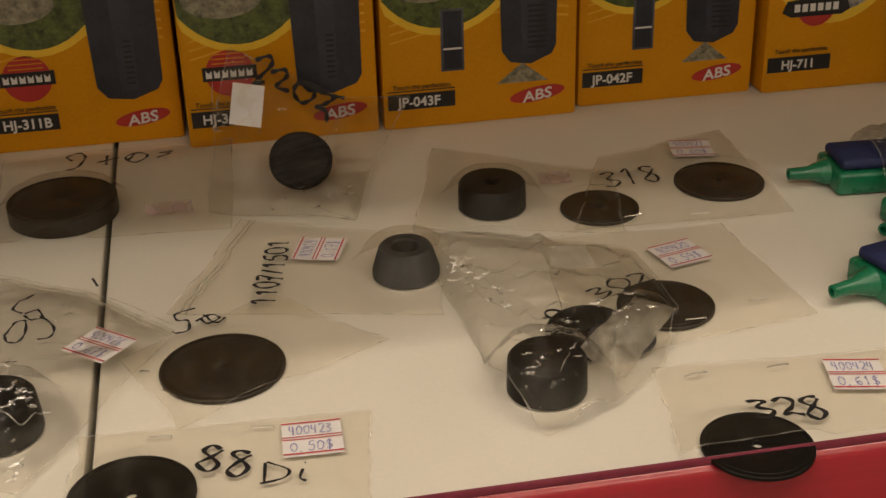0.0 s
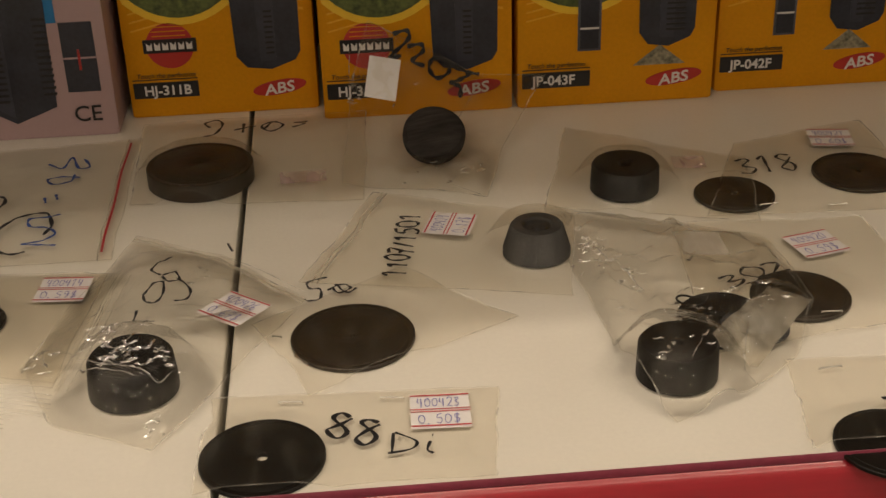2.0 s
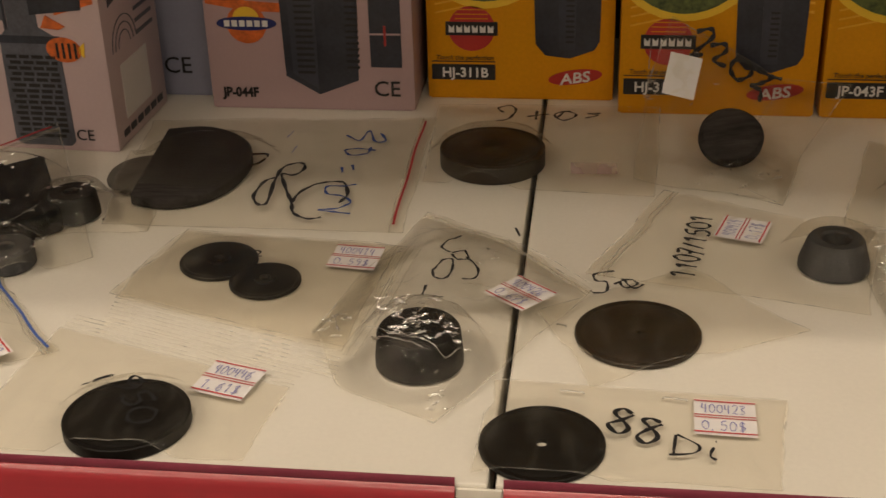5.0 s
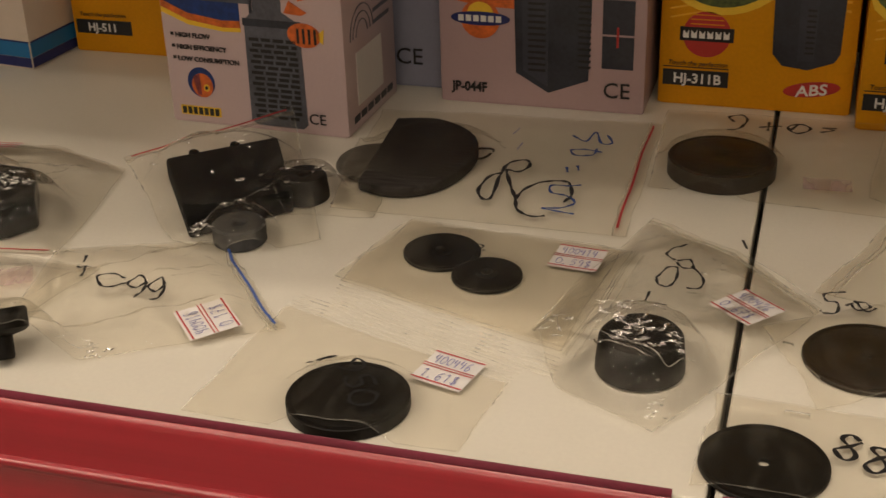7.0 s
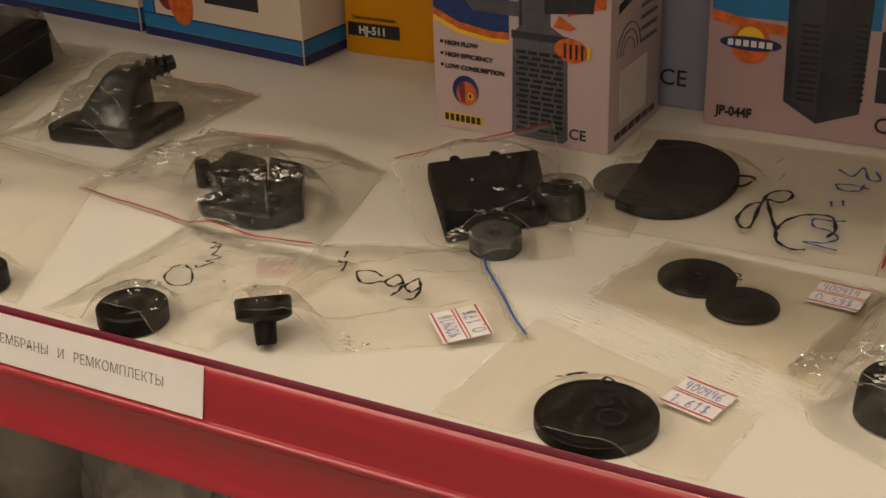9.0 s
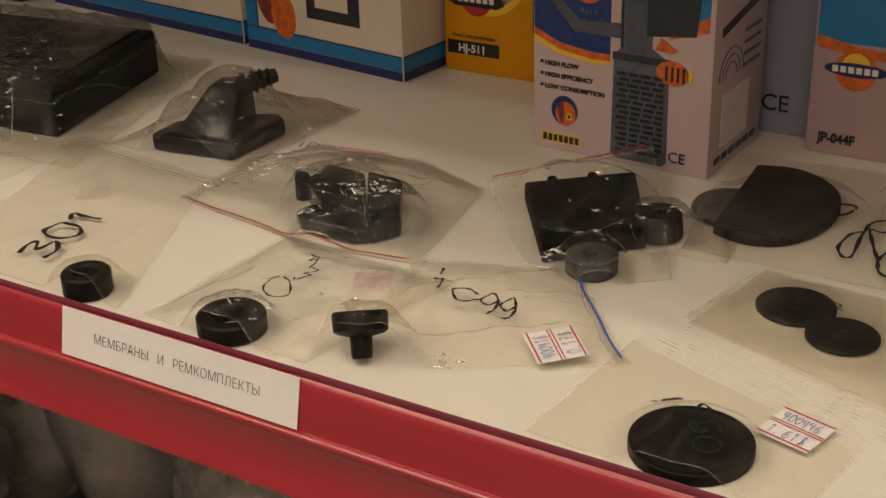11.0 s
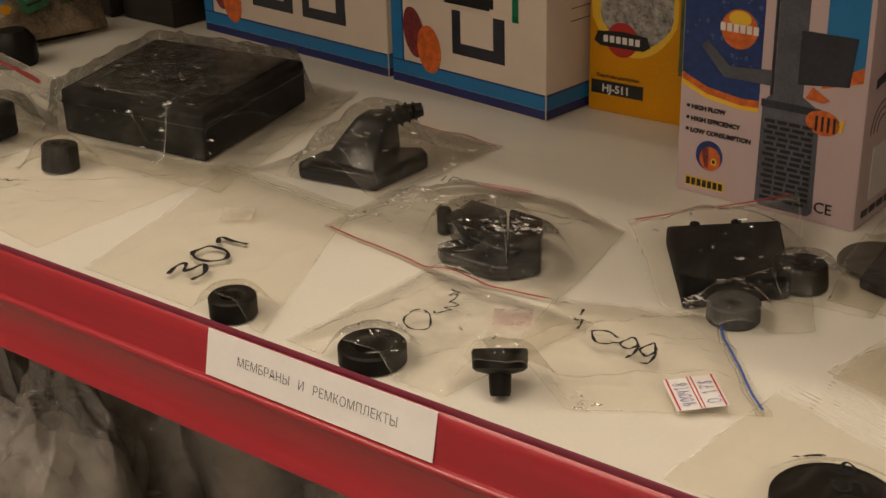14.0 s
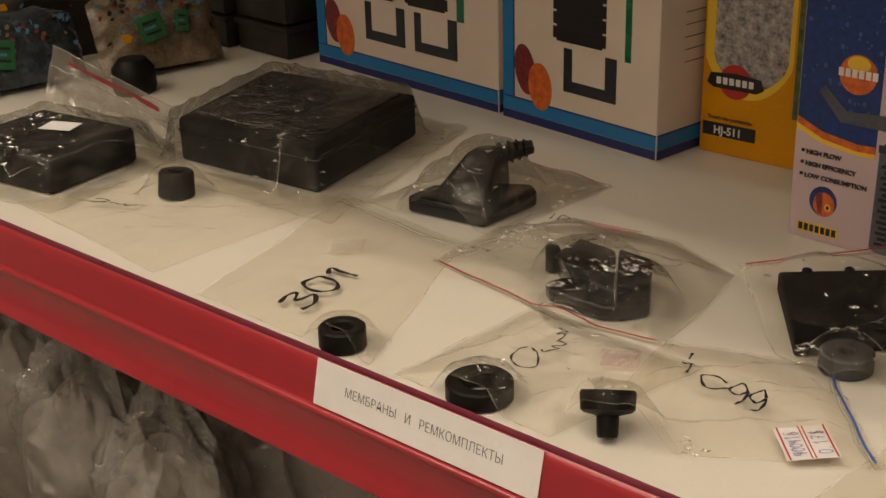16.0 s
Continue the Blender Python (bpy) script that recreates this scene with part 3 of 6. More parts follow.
for k in range(15):
    z = 0.0085 + 0.0038 * k
    x = 0.0635 + (k % 2) * 0.002
    while x < 0.096:
        wd = rnd.uniform(0.006, 0.0085)
        printed(p, "slot", bar(x, min(x + wd, 0.0975), z, z + 0.0022), BLACK_PRINT, 0.0009)
        x += wd + 0.0018
for k, line in enumerate(("HIGH FLOW", "HIGH EFFICIENCY", "LOW CONSUMPTION")):
    front_words(th, line, 0.0046, BLACK_PRINT, 0.0095, 0.0600 - 0.0082 * k, bold=0.00012)
    printed(th, "bullet", bar(0.0058, 0.0078, 0.0608 - 0.0082 * k, 0.0628 - 0.0082 * k), BLACK_PRINT, 0.0006)
printed(th, "round_print", oval(0.0245, 0.0290, 0.0100, 0.0105), BUBBLES, 0.0005)
printed(th, "round_print_core", oval(0.0255, 0.0270, 0.0078, 0.0085), ORANGE, 0.0007)
printed(th, "round_print_spot", oval(0.0285, 0.0255, 0.0022, 0.0026), YELLOW_LIGHT, 0.0009)
printed(th, "round_print_dot", oval(0.0285, 0.0255, 0.0011, 0.0014), BLACK_PRINT, 0.0011)
printed(th, "round_print_band", [(0.0190, 0.0330), (0.0240, 0.0352), (0.0245, 0.0200), (0.0215, 0.0205)], FISH_RED, 0.0008)
printed(th, "gold_model_strip", bar(0.0070, 0.0370, 0.0050, 0.0115), YELLOW_LIGHT, 0.0005)
for k in range(7):
    printed(th, "gold_model_bar", bar(0.0082 + 0.0041 * k, 0.0112 + 0.0041 * k, 0.0058, 0.0108), BLACK_PRINT, 0.0007)
printed(th, "orange_print", oval(0.103, 0.068, 0.0115, 0.0080, -6), ORANGE, 0.0009)
for k in range(4):
    printed(th, "dark_stripe", bar(0.098 + 0.004 * k, 0.0997 + 0.004 * k, 0.0625, 0.0725), BLACK_PRINT, 0.0011)
printed(th, "orange_print_tail", [(0.111, 0.068), (0.117, 0.073), (0.116, 0.063)], YELLOW_LIGHT, 0.0009)
printed(th, "orange_print", [(0.090, 0.082), (0.094, 0.090), (0.106, 0.083), (0.102, 0.081)], ORANGE, 0.0010)
front_words(th, "CE", 0.0105, BLACK_PRINT, 0.1020, 0.0075)
side = Matrix.Translation((w, 0, 0)) @ Matrix.Rotation(radians(90), 4, "Z")
printed(th, "side_ticket", bar(0.018, 0.062, 0.016, 0.052), WHITE_PRINT, 0.0005, "", side)
for k in range(4):
    printed(th, "side_rule", bar(0.050, 0.078, 0.062 + 0.008 * k, 0.0645 + 0.008 * k), PUMP_LIGHT, 0.0004, "", side)
printed(th, "side_band", [(0.012, 0.092), (0.080, 0.104), (0.080, 0.110), (0.012, 0.098)], PUMP, 0.0004, "", side)
for k in range(3):
    q = oval(0.030, 0.062, 0.020 - 0.005 * k, 0.020 - 0.005 * k, 0, 16, 0, 180)
    inner = oval(0.030, 0.062, 0.0193 - 0.005 * k, 0.0193 - 0.005 * k, 0, 16, 0, 180)
    printed(th, "side_arc", q + inner[::-1], PUMP_LIGHT, 0.0004, "", side)
for k in range(6):
    printed(th, "side_bar", bar(0.010 + 0.012 * k, 0.019 + 0.012 * k, 0.006, 0.0105), PUMP, 0.0004, "", side)


def white_carton(x0, x1, yf, turn, label):
    th, w = carton(label, x0, x1, yf, 0.075, 0.26, WHITE_CARD, turn)
    sidem = Matrix.Translation((w, 0, 0)) @ Matrix.Rotation(radians(90), 4, "Z")
    for m, ww in ((None, w), (sidem, 0.075)):
        printed(th, "navy_band", bar(0.0008, ww - 0.0008, 0.001, 0.0085), NAVY, 0.0003, "", m)
        printed(th, "blue_band", bar(0.0008, ww - 0.0008, 0.0088, 0.0205), BLUE_BAND, 0.0003, "", m)
        printed(th, "band_rule", bar(0.0008, ww - 0.0008, 0.0203, 0.0215), NAVY, 0.0004, "", m)
    printed(th, "left_band", bar(0.0008, 0.014, 0.0205, 0.25), BLUE_BAND, 0.0003)
    printed(th, "left_rule", bar(0.0138, 0.0150, 0.0205, 0.25), NAVY, 0.0004)
    printed(th, "red_print", oval(0.028, 0.048, 0.012, 0.022, 12), FISH_RED, 0.0006)
    printed(th, "orange_print", oval(0.046, 0.036, 0.0135, 0.0205, 8), ORANGE, 0.0008)
    n = 2 if w > 0.2 else 1
    for k in range(n):
        x = w * (0.30 if n == 2 else 0.42) + 0.072 * k
        f = printed(th, "device_picture", bar(x, x + 0.058, 0.038, 0.075), PUMP, 0.0005)
        printed(f, "device_gap", bar(x + 0.010, x + 0.046, 0.048, 0.076), WHITE_CARD, 0.0007)
        for j in range(4):
            printed(f, "sponge_rib", bar(x - 0.012, x + 0.046, 0.082 + 0.012 * j, 0.092 + 0.012 * j), BLACK_PRINT, 0.0009)
        printed(f, "sponge_core", bar(x - 0.008, x + 0.042, 0.080, 0.130), BLACK_PRINT, 0.0008)
    printed(th, "green_tube", bar(w * 0.80, w * 0.835, 0.075, 0.2), GREEN_PLASTIC, 0.0006)
    for j in range(5):
        printed(th, "side_rule", bar(0.030, 0.066, 0.075 + 0.010 * j, 0.0756 + 0.010 * j), PUMP_LIGHT, 0.0004, "", sidem)
        printed(th, "side_mark", bar(0.062, 0.071, 0.048 + 0.008 * j, 0.053 + 0.008 * j), PUMP, 0.0004, "", sidem)
    return th


white_carton(-0.7235, -0.5485, 0.4215, -7.5, "cream carton with blue bands and sponge filter picture")
white_carton(-0.9900, -0.7290, 0.4540, -6.5, "wide cream carton with blue bands and twin filter picture")

# ---- bags of spare parts ----
GLYPH = {
    "0": [[(0.3, 1), (0.05, 0.75), (0.05, 0.25), (0.3, 0), (0.55, 0.25), (0.55, 0.75), (0.28, 1)]],
    "1": [[(0.1, 0.75), (0.32, 1), (0.3, 0.5), (0.28, 0)]],
    "2": [[(0.05, 0.8), (0.3, 1), (0.55, 0.8), (0.4, 0.45), (0.05, 0.02), (0.3, 0.06), (0.62, 0.02)]],
    "3": [[(0.05, 0.88), (0.35, 1), (0.5, 0.78), (0.22, 0.53), (0.55, 0.3), (0.32, 0), (0.03, 0.12)]],
    "4": [[(0.12, 1), (0.05, 0.5), (0.5, 0.5)], [(0.45, 0.95), (0.42, 0)]],
    "5": [[(0.55, 1), (0.15, 0.96), (0.12, 0.58), (0.42, 0.6), (0.52, 0.25), (0.28, 0), (0.03, 0.1)]],
    "6": [[(0.5, 1), (0.15, 0.7), (0.06, 0.25), (0.3, 0), (0.54, 0.22), (0.34, 0.45), (0.1, 0.25)]],
    "7": [[(0.05, 0.95), (0.55, 0.97), (0.3, 0.45), (0.22, 0)], [(0.1, 0.5), (0.48, 0.52)]],
    "8": [[(0.5, 0.9), (0.25, 1), (0.1, 0.8), (0.5, 0.3), (0.3, 0), (0.06, 0.22), (0.3, 0.52), (0.52, 0.82)]],
    "9": [[(0.5, 0.75), (0.3, 0.52), (0.06, 0.72), (0.26, 1), (0.5, 0.82), (0.46, 0.3), (0.25, 0)]],
    "/": [[(0.45, 1.05), (0.1, -0.05)]],
    "D": [[(0.12, 1), (0.1, 0.02)], [(0.02, 0.05), (0.5, 0.2), (0.6, 0.6), (0.14, 1)]],
    "g": [[(0.5, 0.9), (0.15, 0.95), (0.1, 0.55), (0.45, 0.6), (0.5, 0.2), (0.2, -0.1)]],
    "r": [[(0.1, 0.7), (0.16, 0), (0.2, 0.55), (0.5, 0.7)]],
    "w": [[(0.0, 0.7), (0.1, 0.1), (0.28, 0.6), (0.42, 0.05), (0.6, 0.75)]],
    "t": [[(0.05, 0.7), (0.55, 0.66)], [(0.32, 1), (0.3, 0.1), (0.5, 0)]],
    "e": [[(0.08, 0.45), (0.5, 0.55), (0.3, 0.85), (0.06, 0.45), (0.3, 0.02), (0.56, 0.15)]],
    "i": [[(0.2, 0.6), (0.16, 0.2), (0.3, 0.05)], [(0.24, 0.9), (0.27, 0.86)]],
    "=": [[(0.05, 0.6), (0.5, 0.63)], [(0.05, 0.35), (0.5, 0.36)]],
    "$": [[(0.5, 0.85), (0.2, 0.95), (0.12, 0.65), (0.5, 0.35), (0.35, 0.05), (0.05, 0.15)], [(0.32, 1.1), (0.28, -0.1)]],
    ",": [[(0.15, 0.08), (0.08, -0.12)]],
    "S": [[(0.55, 0.85), (0.3, 1), (0.1, 0.72), (0.5, 0.35), (0.3, 0), (0.02, 0.15)]],
    "~": [[(0.0, 0.4), (0.2, 0.7), (0.35, 0.2), (0.5, 0.65), (0.65, 0.2), (0.8, 0.55), (1.0, 0.4)]],
    "y": [[(0.0, 0.1), (0.25, 0.9), (0.4, 0.7), (0.15, 0.2), (0.5, 0.0), (0.9, 0.3), (0.7, 0.75), (0.55, 0.3), (1.1, 0.0)]],
}


def smooth_line(pts, n=5):
    out = []
    p = [Vector(q) for q in pts]
    for i in range(len(p) - 1):
        a, b, c, d = p[max(i - 1, 0)], p[i], p[i + 1], p[min(i + 2, len(p) - 1)]
        for k in range(n):
            t = k / n
            out.append(0.5 * ((2 * b) + (c - a) * t + (2 * a - 5 * b + 4 * c - d) * t * t + (3 * b - a - 3 * c + d) * t ** 3))
    out.append(p[-1])
    return out


def ribbon(bm, pts, width, up, taper=True):
    """A flat stroke through pts, facing up."""
    last = None
    for i, p in enumerate(pts):
        d = pts[min(i + 1, len(pts) - 1)] - pts[max(i - 1, 0)]
        s = d.cross(up)
        if s.length < 1e-9:
            continue
        f = 0.75 + 0.25 * math.sin(i * 0.9)
        s = s.normalized() * width * 0.5 * (f if taper else 1)
        row = (bm.verts.new(p - s), bm.verts.new(p + s))
        if last:
            bm.faces.new((last[0], last[1], row[1], row[0]))
        last = row


def tube(bm, pts, r, seg=6):
    rings = []
    for i, p in enumerate(pts):
        d = (pts[min(i + 1, len(pts) - 1)] - pts[max(i - 1, 0)]).normalized()
        a = d.cross(Vector((0.1, 0.2, 1))).normalized()
        b = d.cross(a)
        rings.append([bm.verts.new(p + r * (math.cos(k * 2 * math.pi / seg) * a + math.sin(k * 2 * math.pi / seg) * b)) for k in range(seg)])
    for q, s in zip(rings, rings[1:]):
        for k in range(seg):
            bm.faces.new((q[k], q[(k + 1) % seg], s[(k + 1) % seg], s[k]))
    for ring, flip in ((rings[0], True), (rings[-1], False)):
        bm.faces.new(ring[::-1] if flip else ring)
    bmesh.ops.recalc_face_normals(bm, faces=bm.faces[:])


from mathutils.bvhtree import BVHTree


def glint_facets(bm, tree, base, spots, rnd):
    """Glints put in as small curled film slivers, tilted up towards the aisle."""
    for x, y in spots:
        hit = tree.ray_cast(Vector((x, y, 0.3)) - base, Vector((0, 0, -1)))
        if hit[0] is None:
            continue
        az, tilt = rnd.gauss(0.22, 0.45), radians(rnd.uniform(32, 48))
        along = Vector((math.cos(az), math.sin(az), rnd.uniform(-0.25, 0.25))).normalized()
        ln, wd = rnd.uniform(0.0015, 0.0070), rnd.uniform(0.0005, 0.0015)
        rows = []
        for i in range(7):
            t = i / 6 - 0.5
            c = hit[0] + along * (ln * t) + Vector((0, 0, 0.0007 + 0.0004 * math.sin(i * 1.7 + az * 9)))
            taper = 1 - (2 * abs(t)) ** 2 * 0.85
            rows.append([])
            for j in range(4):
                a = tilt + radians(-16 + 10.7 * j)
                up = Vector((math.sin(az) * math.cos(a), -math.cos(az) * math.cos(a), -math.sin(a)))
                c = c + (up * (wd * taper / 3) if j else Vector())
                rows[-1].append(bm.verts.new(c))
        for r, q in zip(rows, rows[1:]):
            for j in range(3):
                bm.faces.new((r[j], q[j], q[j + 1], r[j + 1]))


class Film:
    """A sheet of polythene that can be pleated: where it lies, its normal, its surface and its thing."""

    def __init__(self, base, normal, mid, tree, ob):
        self.base, self.n, self.mid, self.tree, self.ob = base, normal, mid, tree, ob

    def on(self, x, y, lift=0.0005, z=None):
        """The point on the film over (x, y)."""
        start = Vector((x, y, self.mid.z if z is None else z)) - self.base
        # bring the start onto the bag's plane
        m = self.mid - self.base
        if abs(self.n.z) > 0.2:
            start.z = m.z - ((start.x - m.x) * self.n.x + (start.y - m.y) * self.n.y) / self.n.z
        hit = self.tree.ray_cast(start + self.n * 0.2, -self.n)
        p = hit[0] if hit[0] is not None else start + self.n * 0.002
        return p + self.n * lift

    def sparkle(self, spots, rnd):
        # highlights set as tilted slivers at the given spots
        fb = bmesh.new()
        glint_facets(fb, self.tree, self.base, spots, rnd)
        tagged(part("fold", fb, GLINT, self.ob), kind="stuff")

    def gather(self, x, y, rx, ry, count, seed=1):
        """A patch of glint slivers that stands for tight crumples."""
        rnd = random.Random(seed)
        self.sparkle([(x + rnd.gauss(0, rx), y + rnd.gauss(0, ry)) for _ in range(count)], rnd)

    def pleat(self, pts, r=0.0004, seed=1):
        """A sharp pleat running over the film, its highlight whitened into the material."""
        line = []
        fine = [Vector(q) for q in pts]
        for a, b in zip(fine, fine[1:]):
            k = max(2, int((b - a).length / 0.0016))
            line += [a.lerp(b, i / k) for i in range(k)]
        line.append(fine[-1])
        out = []
        for i, q in enumerate(line):
            jit = Vector((noise.noise(Vector((i * 0.35, seed, 0))), noise.noise(Vector((i * 0.35, seed, 7))))) * 0.0007
            out.append(self.on(q.x + jit.x, q.y + jit.y, 0.0002))
        calm = []
        for i, p in enumerate(out):
            near = out[max(0, i - 2):i + 3]
            calm.append(p + self.n * max(0, sum((q - p).dot(self.n) for q in near) / len(near)))
        bm = bmesh.new()
        ends = len(calm) - 1
        for i in range(ends):
            w0, w1 = [r * 0.75 * (0.25 + 0.65 * abs(noise.noise(Vector((k * 0.45, seed, 3)))) * 2) * min(1, 0.3 + k / 4, 0.3 + (ends - k) / 4) for k in (i, i + 1)]
            d = (calm[i + 1] - calm[i]).normalized()
            side = d.cross(self.n).normalized()
            g = []
            for p, wd in ((calm[i], w0), (calm[i + 1], w1)):
                g.append([bm.verts.new(p + side * (wd * math.cos(a)) + self.n * (wd * 1.3 * math.sin(a))) for a in (0, 0.6, 1.2, 1.9, 2.5, math.pi)])
            for k in range(5):
                bm.faces.new((g[0][k], g[1][k], g[1][k + 1], g[0][k + 1]))
        bmesh.ops.remove_doubles(bm, verts=bm.verts[:], dist=0.00004)
        part("pleat", bm, PLEAT_SHINE, self.ob)


class Bag(Film):
    """A polythene bag over four corners (in order round it), draped over its contents."""

    def __init__(self, label, corners, bumps=(), puff=0.002, crumple=0.001, seed=1, film=None, n=44, lie=0.0012, curl=0.002, via=None, group="bags of spare parts", folds=0, lift=0.0):
        c = [Vector((*p, lie)) if len(p) == 2 else Vector(p) for p in corners]
        self.mid = (c[0] + c[1] + c[2] + c[3]) / 4
        nrm = (c[2] - c[0]).cross(c[3] - c[1]).normalized()
        if nrm.z < 0:
            nrm = -nrm
        self.n, self.c = nrm, c
        via = via or {}

        def run(a, b, mids):
            """Points along one side, passing through the places where it is bent."""
            pts = [a] + [Vector((*q, lie)) if len(q) == 2 else Vector(q) for q in mids] + [b]
            lens = [0.0]
            for p, q in zip(pts, pts[1:]):
                lens.append(lens[-1] + (q - p).length)
            line = []
            for k in range(n + 1):
                s = lens[-1] * k / n
                i = max(q for q in range(len(pts) - 1) if lens[q] <= s + 1e-9)
                line.append(pts[i].lerp(pts[i + 1], (s - lens[i]) / max(1e-9, lens[i + 1] - lens[i])))
            return [sum(line[max(0, k - 2):k + 3], Vector()) / len(line[max(0, k - 2):k + 3]) if 0 < k < n else line[k] for k in range(n + 1)]

        low, east = run(c[0], c[1], via.get(0, ())), run(c[1], c[2], via.get(1, ()))
        high, west = run(c[2], c[3], via.get(2, ()))[::-1], run(c[3], c[0], via.get(3, ()))[::-1]
        base = Vector((self.mid.x, self.mid.y, 0))
        self.base = base
        self.ob = thing("parts_bag", label, "plastic bag", Matrix.Translation(base), group)
        rnd = random.Random(seed)
        off = Vector((rnd.uniform(0, 50), rnd.uniform(0, 50), seed))
        dirs = [(rnd.uniform(0, math.pi), rnd.uniform(-0.5, 0.5), rnd.uniform(0.4, 1)) for _ in range(folds)]
        size = (c[1] - c[0]).length
        bm = bmesh.new()
        grid = []
        for j in range(n + 1):
            row = []
            v = j / n
            for i in range(n + 1):
                u = i / n
                p = low[i] * (1 - v) + high[i] * v + west[j] * (1 - u) + east[j] * u - (c[0] * (1 - u) * (1 - v) + c[1] * u * (1 - v) + c[2] * u * v + c[3] * (1 - u) * v)
                wob = 0.0028 * noise.noise(Vector((u * 2.6, v * 2.6, 0)) + off) + 0.0007 * noise.noise(Vector((u * 11, v * 11, 3)) + off)
                p = p + (c[1] - c[0]).normalized() * wob + (c[3] - c[0]).normalized() * wob * 0.7
                edge = min(u, 1 - u, v, 1 - v)
                fade = min(1, edge / 0.16)
                fade = fade * fade * (3 - 2 * fade)
                q = Vector((p.x, p.y, p.z)) * 38 + off
                h = puff * fade * (0.7 + 0.6 * noise.noise(q * 0.6))
                ridge = 1 - abs(noise.noise(q * 0.9)) * 2
                ridge2 = 1 - abs(noise.noise(q * 2.3 + off)) * 2
                h += crumple * (0.12 + 0.88 * fade) * (max(0, ridge) ** 3 * 1.6 + max(0, ridge2) ** 3 * 0.7 + 0.4 * noise.noise(q * 4))
                if film is FILM_CRISP:
                    dist = noise.voronoi(q * 1.5)[0]
                    fine = noise.voronoi(q * 3.4 + off)[0]
                    h += crumple * (0.04 + 0.96 * fade) * (1.7 * dist[0] + 0.8 * (dist[1] - dist[0]) + 0.7 * fine[0])
                for ang, sh, amp in dirs:
                    s = ((u - 0.5) * math.cos(ang) + (v - 0.5) * math.sin(ang) - sh * 0.7) * size
                    h += (0.08 + 0.92 * fade) * crumple * 1.6 * amp * math.exp(-(s / 0.0022) ** 2)
                for bx, by, r, bh in bumps:
                    d = math.hypot(p.x - bx, p.y - by)
                    skirt = max(0.010, bh * 0.9)
                    t = max(0, min(1, 1 - (d - r) / skirt))
                    cover = bh * t * t * (3 - 2 * t) + (0.0008 if t > 0 else 0) + (crumple * (0.3 + 0.4 * noise.noise(q * 3) + 1.3 * noise.voronoi(q * 2.4)[0][0]) if t > 0.2 else 0)
                    h = max(h, cover)
                h += curl * (1 - fade) * max(0, noise.noise(Vector((u * 3, v * 3, 5)) + off))
                row.append(bm.verts.new(p + nrm * max(h, 0.0002) - base))
            grid.append(row)
        for j in range(n):
            for i in range(n):
                bm.faces.new((grid[j][i], grid[j][i + 1], grid[j + 1][i + 1], grid[j + 1][i]))
        bm.normal_update()
        self.tree = BVHTree.FromBMesh(bm)
        self.edges = [[g.co.copy() for g in side] for side in (grid[0], [r[-1] for r in grid], grid[-1][::-1], [r[0] for r in grid][::-1])]
        self.rows = [[g.co.copy() for g in r] for r in grid]
        part("film", bm, film or FILM, self.ob)
        self.crease(bumps, film is FILM_CRISP, seed)
        weld = bmesh.new()
        for e in self.edges:
            ribbon(weld, [p + nrm * 0.0004 for p in e], 0.0011, nrm)
        part("weld", weld, WELD, self.ob)

    def crease(self, bumps, crisp, seed):
        """Small glossy glint slivers gathered on what is inside."""
        if not crisp:
            return
        rnd = random.Random(seed * 7)
        spots = []
        for bx, by, r, bh in bumps:
            for k in range(9):
                a, q = rnd.uniform(0, 2 * math.pi), r * rnd.uniform(0.5, 1.0) + rnd.choice((0, 0, 0.005))
                spots.append((bx + q * math.cos(a), by + q * math.sin(a)))
        for k in range(6):
            u, v = rnd.uniform(0.1, 0.9), rnd.uniform(0.1, 0.9)
            c = self.c
            p = c[0] * (1 - u) * (1 - v) + c[1] * u * (1 - v) + c[2] * u * v + c[3] * (1 - u) * v
            spots.append((p.x, p.y))
        self.sparkle(spots, rnd)

    def layers(self, edge, count, dx, dy):
        """Edges of further bags that peep out under this one."""
        for k in range(1, count + 1):
            bm = bmesh.new()
            line = [p + Vector((dx * k * (0.6 + 0.4 * math.sin(k * 2.3)) + 0.0006 * noise.noise(Vector((i * 0.2, k, 1))), dy * k, 0)) for i, p in enumerate(self.edges[edge])]
            for p in line:
                p.z = 0.0012
            ribbon(bm, line, 0.0009 + 0.0004 * (k % 2), Vector((0, 0, 1)))
            part("layer_edge", bm, WELD, self.ob, smooth=False)

    def draw(self, strokes, o, width=0.0013, ink=None, name="marker_stroke", upright=None):
        """Handwriting given as strokes in millimetres from o, on the shelf or on an upright part."""
        for stroke in strokes:
            line = smooth_line(stroke, 8)
            if upright is None:
                pts = [self.on(o[0] + q.x * 0.001, o[1] + q.y * 0.001, 0.0006) for q in line]
            else:
                pts = [Vector((o[0] + q.x * 0.001, upright, o[1] + q.y * 0.001)) - self.base for q in line]
            calm = []
            for i, p in enumerate(pts):
                near = pts[max(0, i - 4):i + 5]
                rise = sum((q - p).dot(self.n) for q in near) / len(near)
                calm.append(p + (self.n * (max(rise, 0) + 0.0003) if upright is None else Vector()))
            bm = bmesh.new()
            ribbon(bm, calm, width * 1.3, self.n if upright is None else Vector((0, -1, 0.2)))
            part(name, bm, ink or INK, self.ob, smooth=False)

    def scribble(self, text, p0, p1, height, width=0.0013, mirror=False, ink=None, wobble=0.04, name="marker_digit", seed=0):
        a, b = Vector(p0), Vector(p1)
        d = (b - a).normalized()
        up = Vector((-d.y, d.x)) * (-1 if mirror else 1)
        step = (b - a).length / len(text)
        rnd = random.Random(seed + len(text))
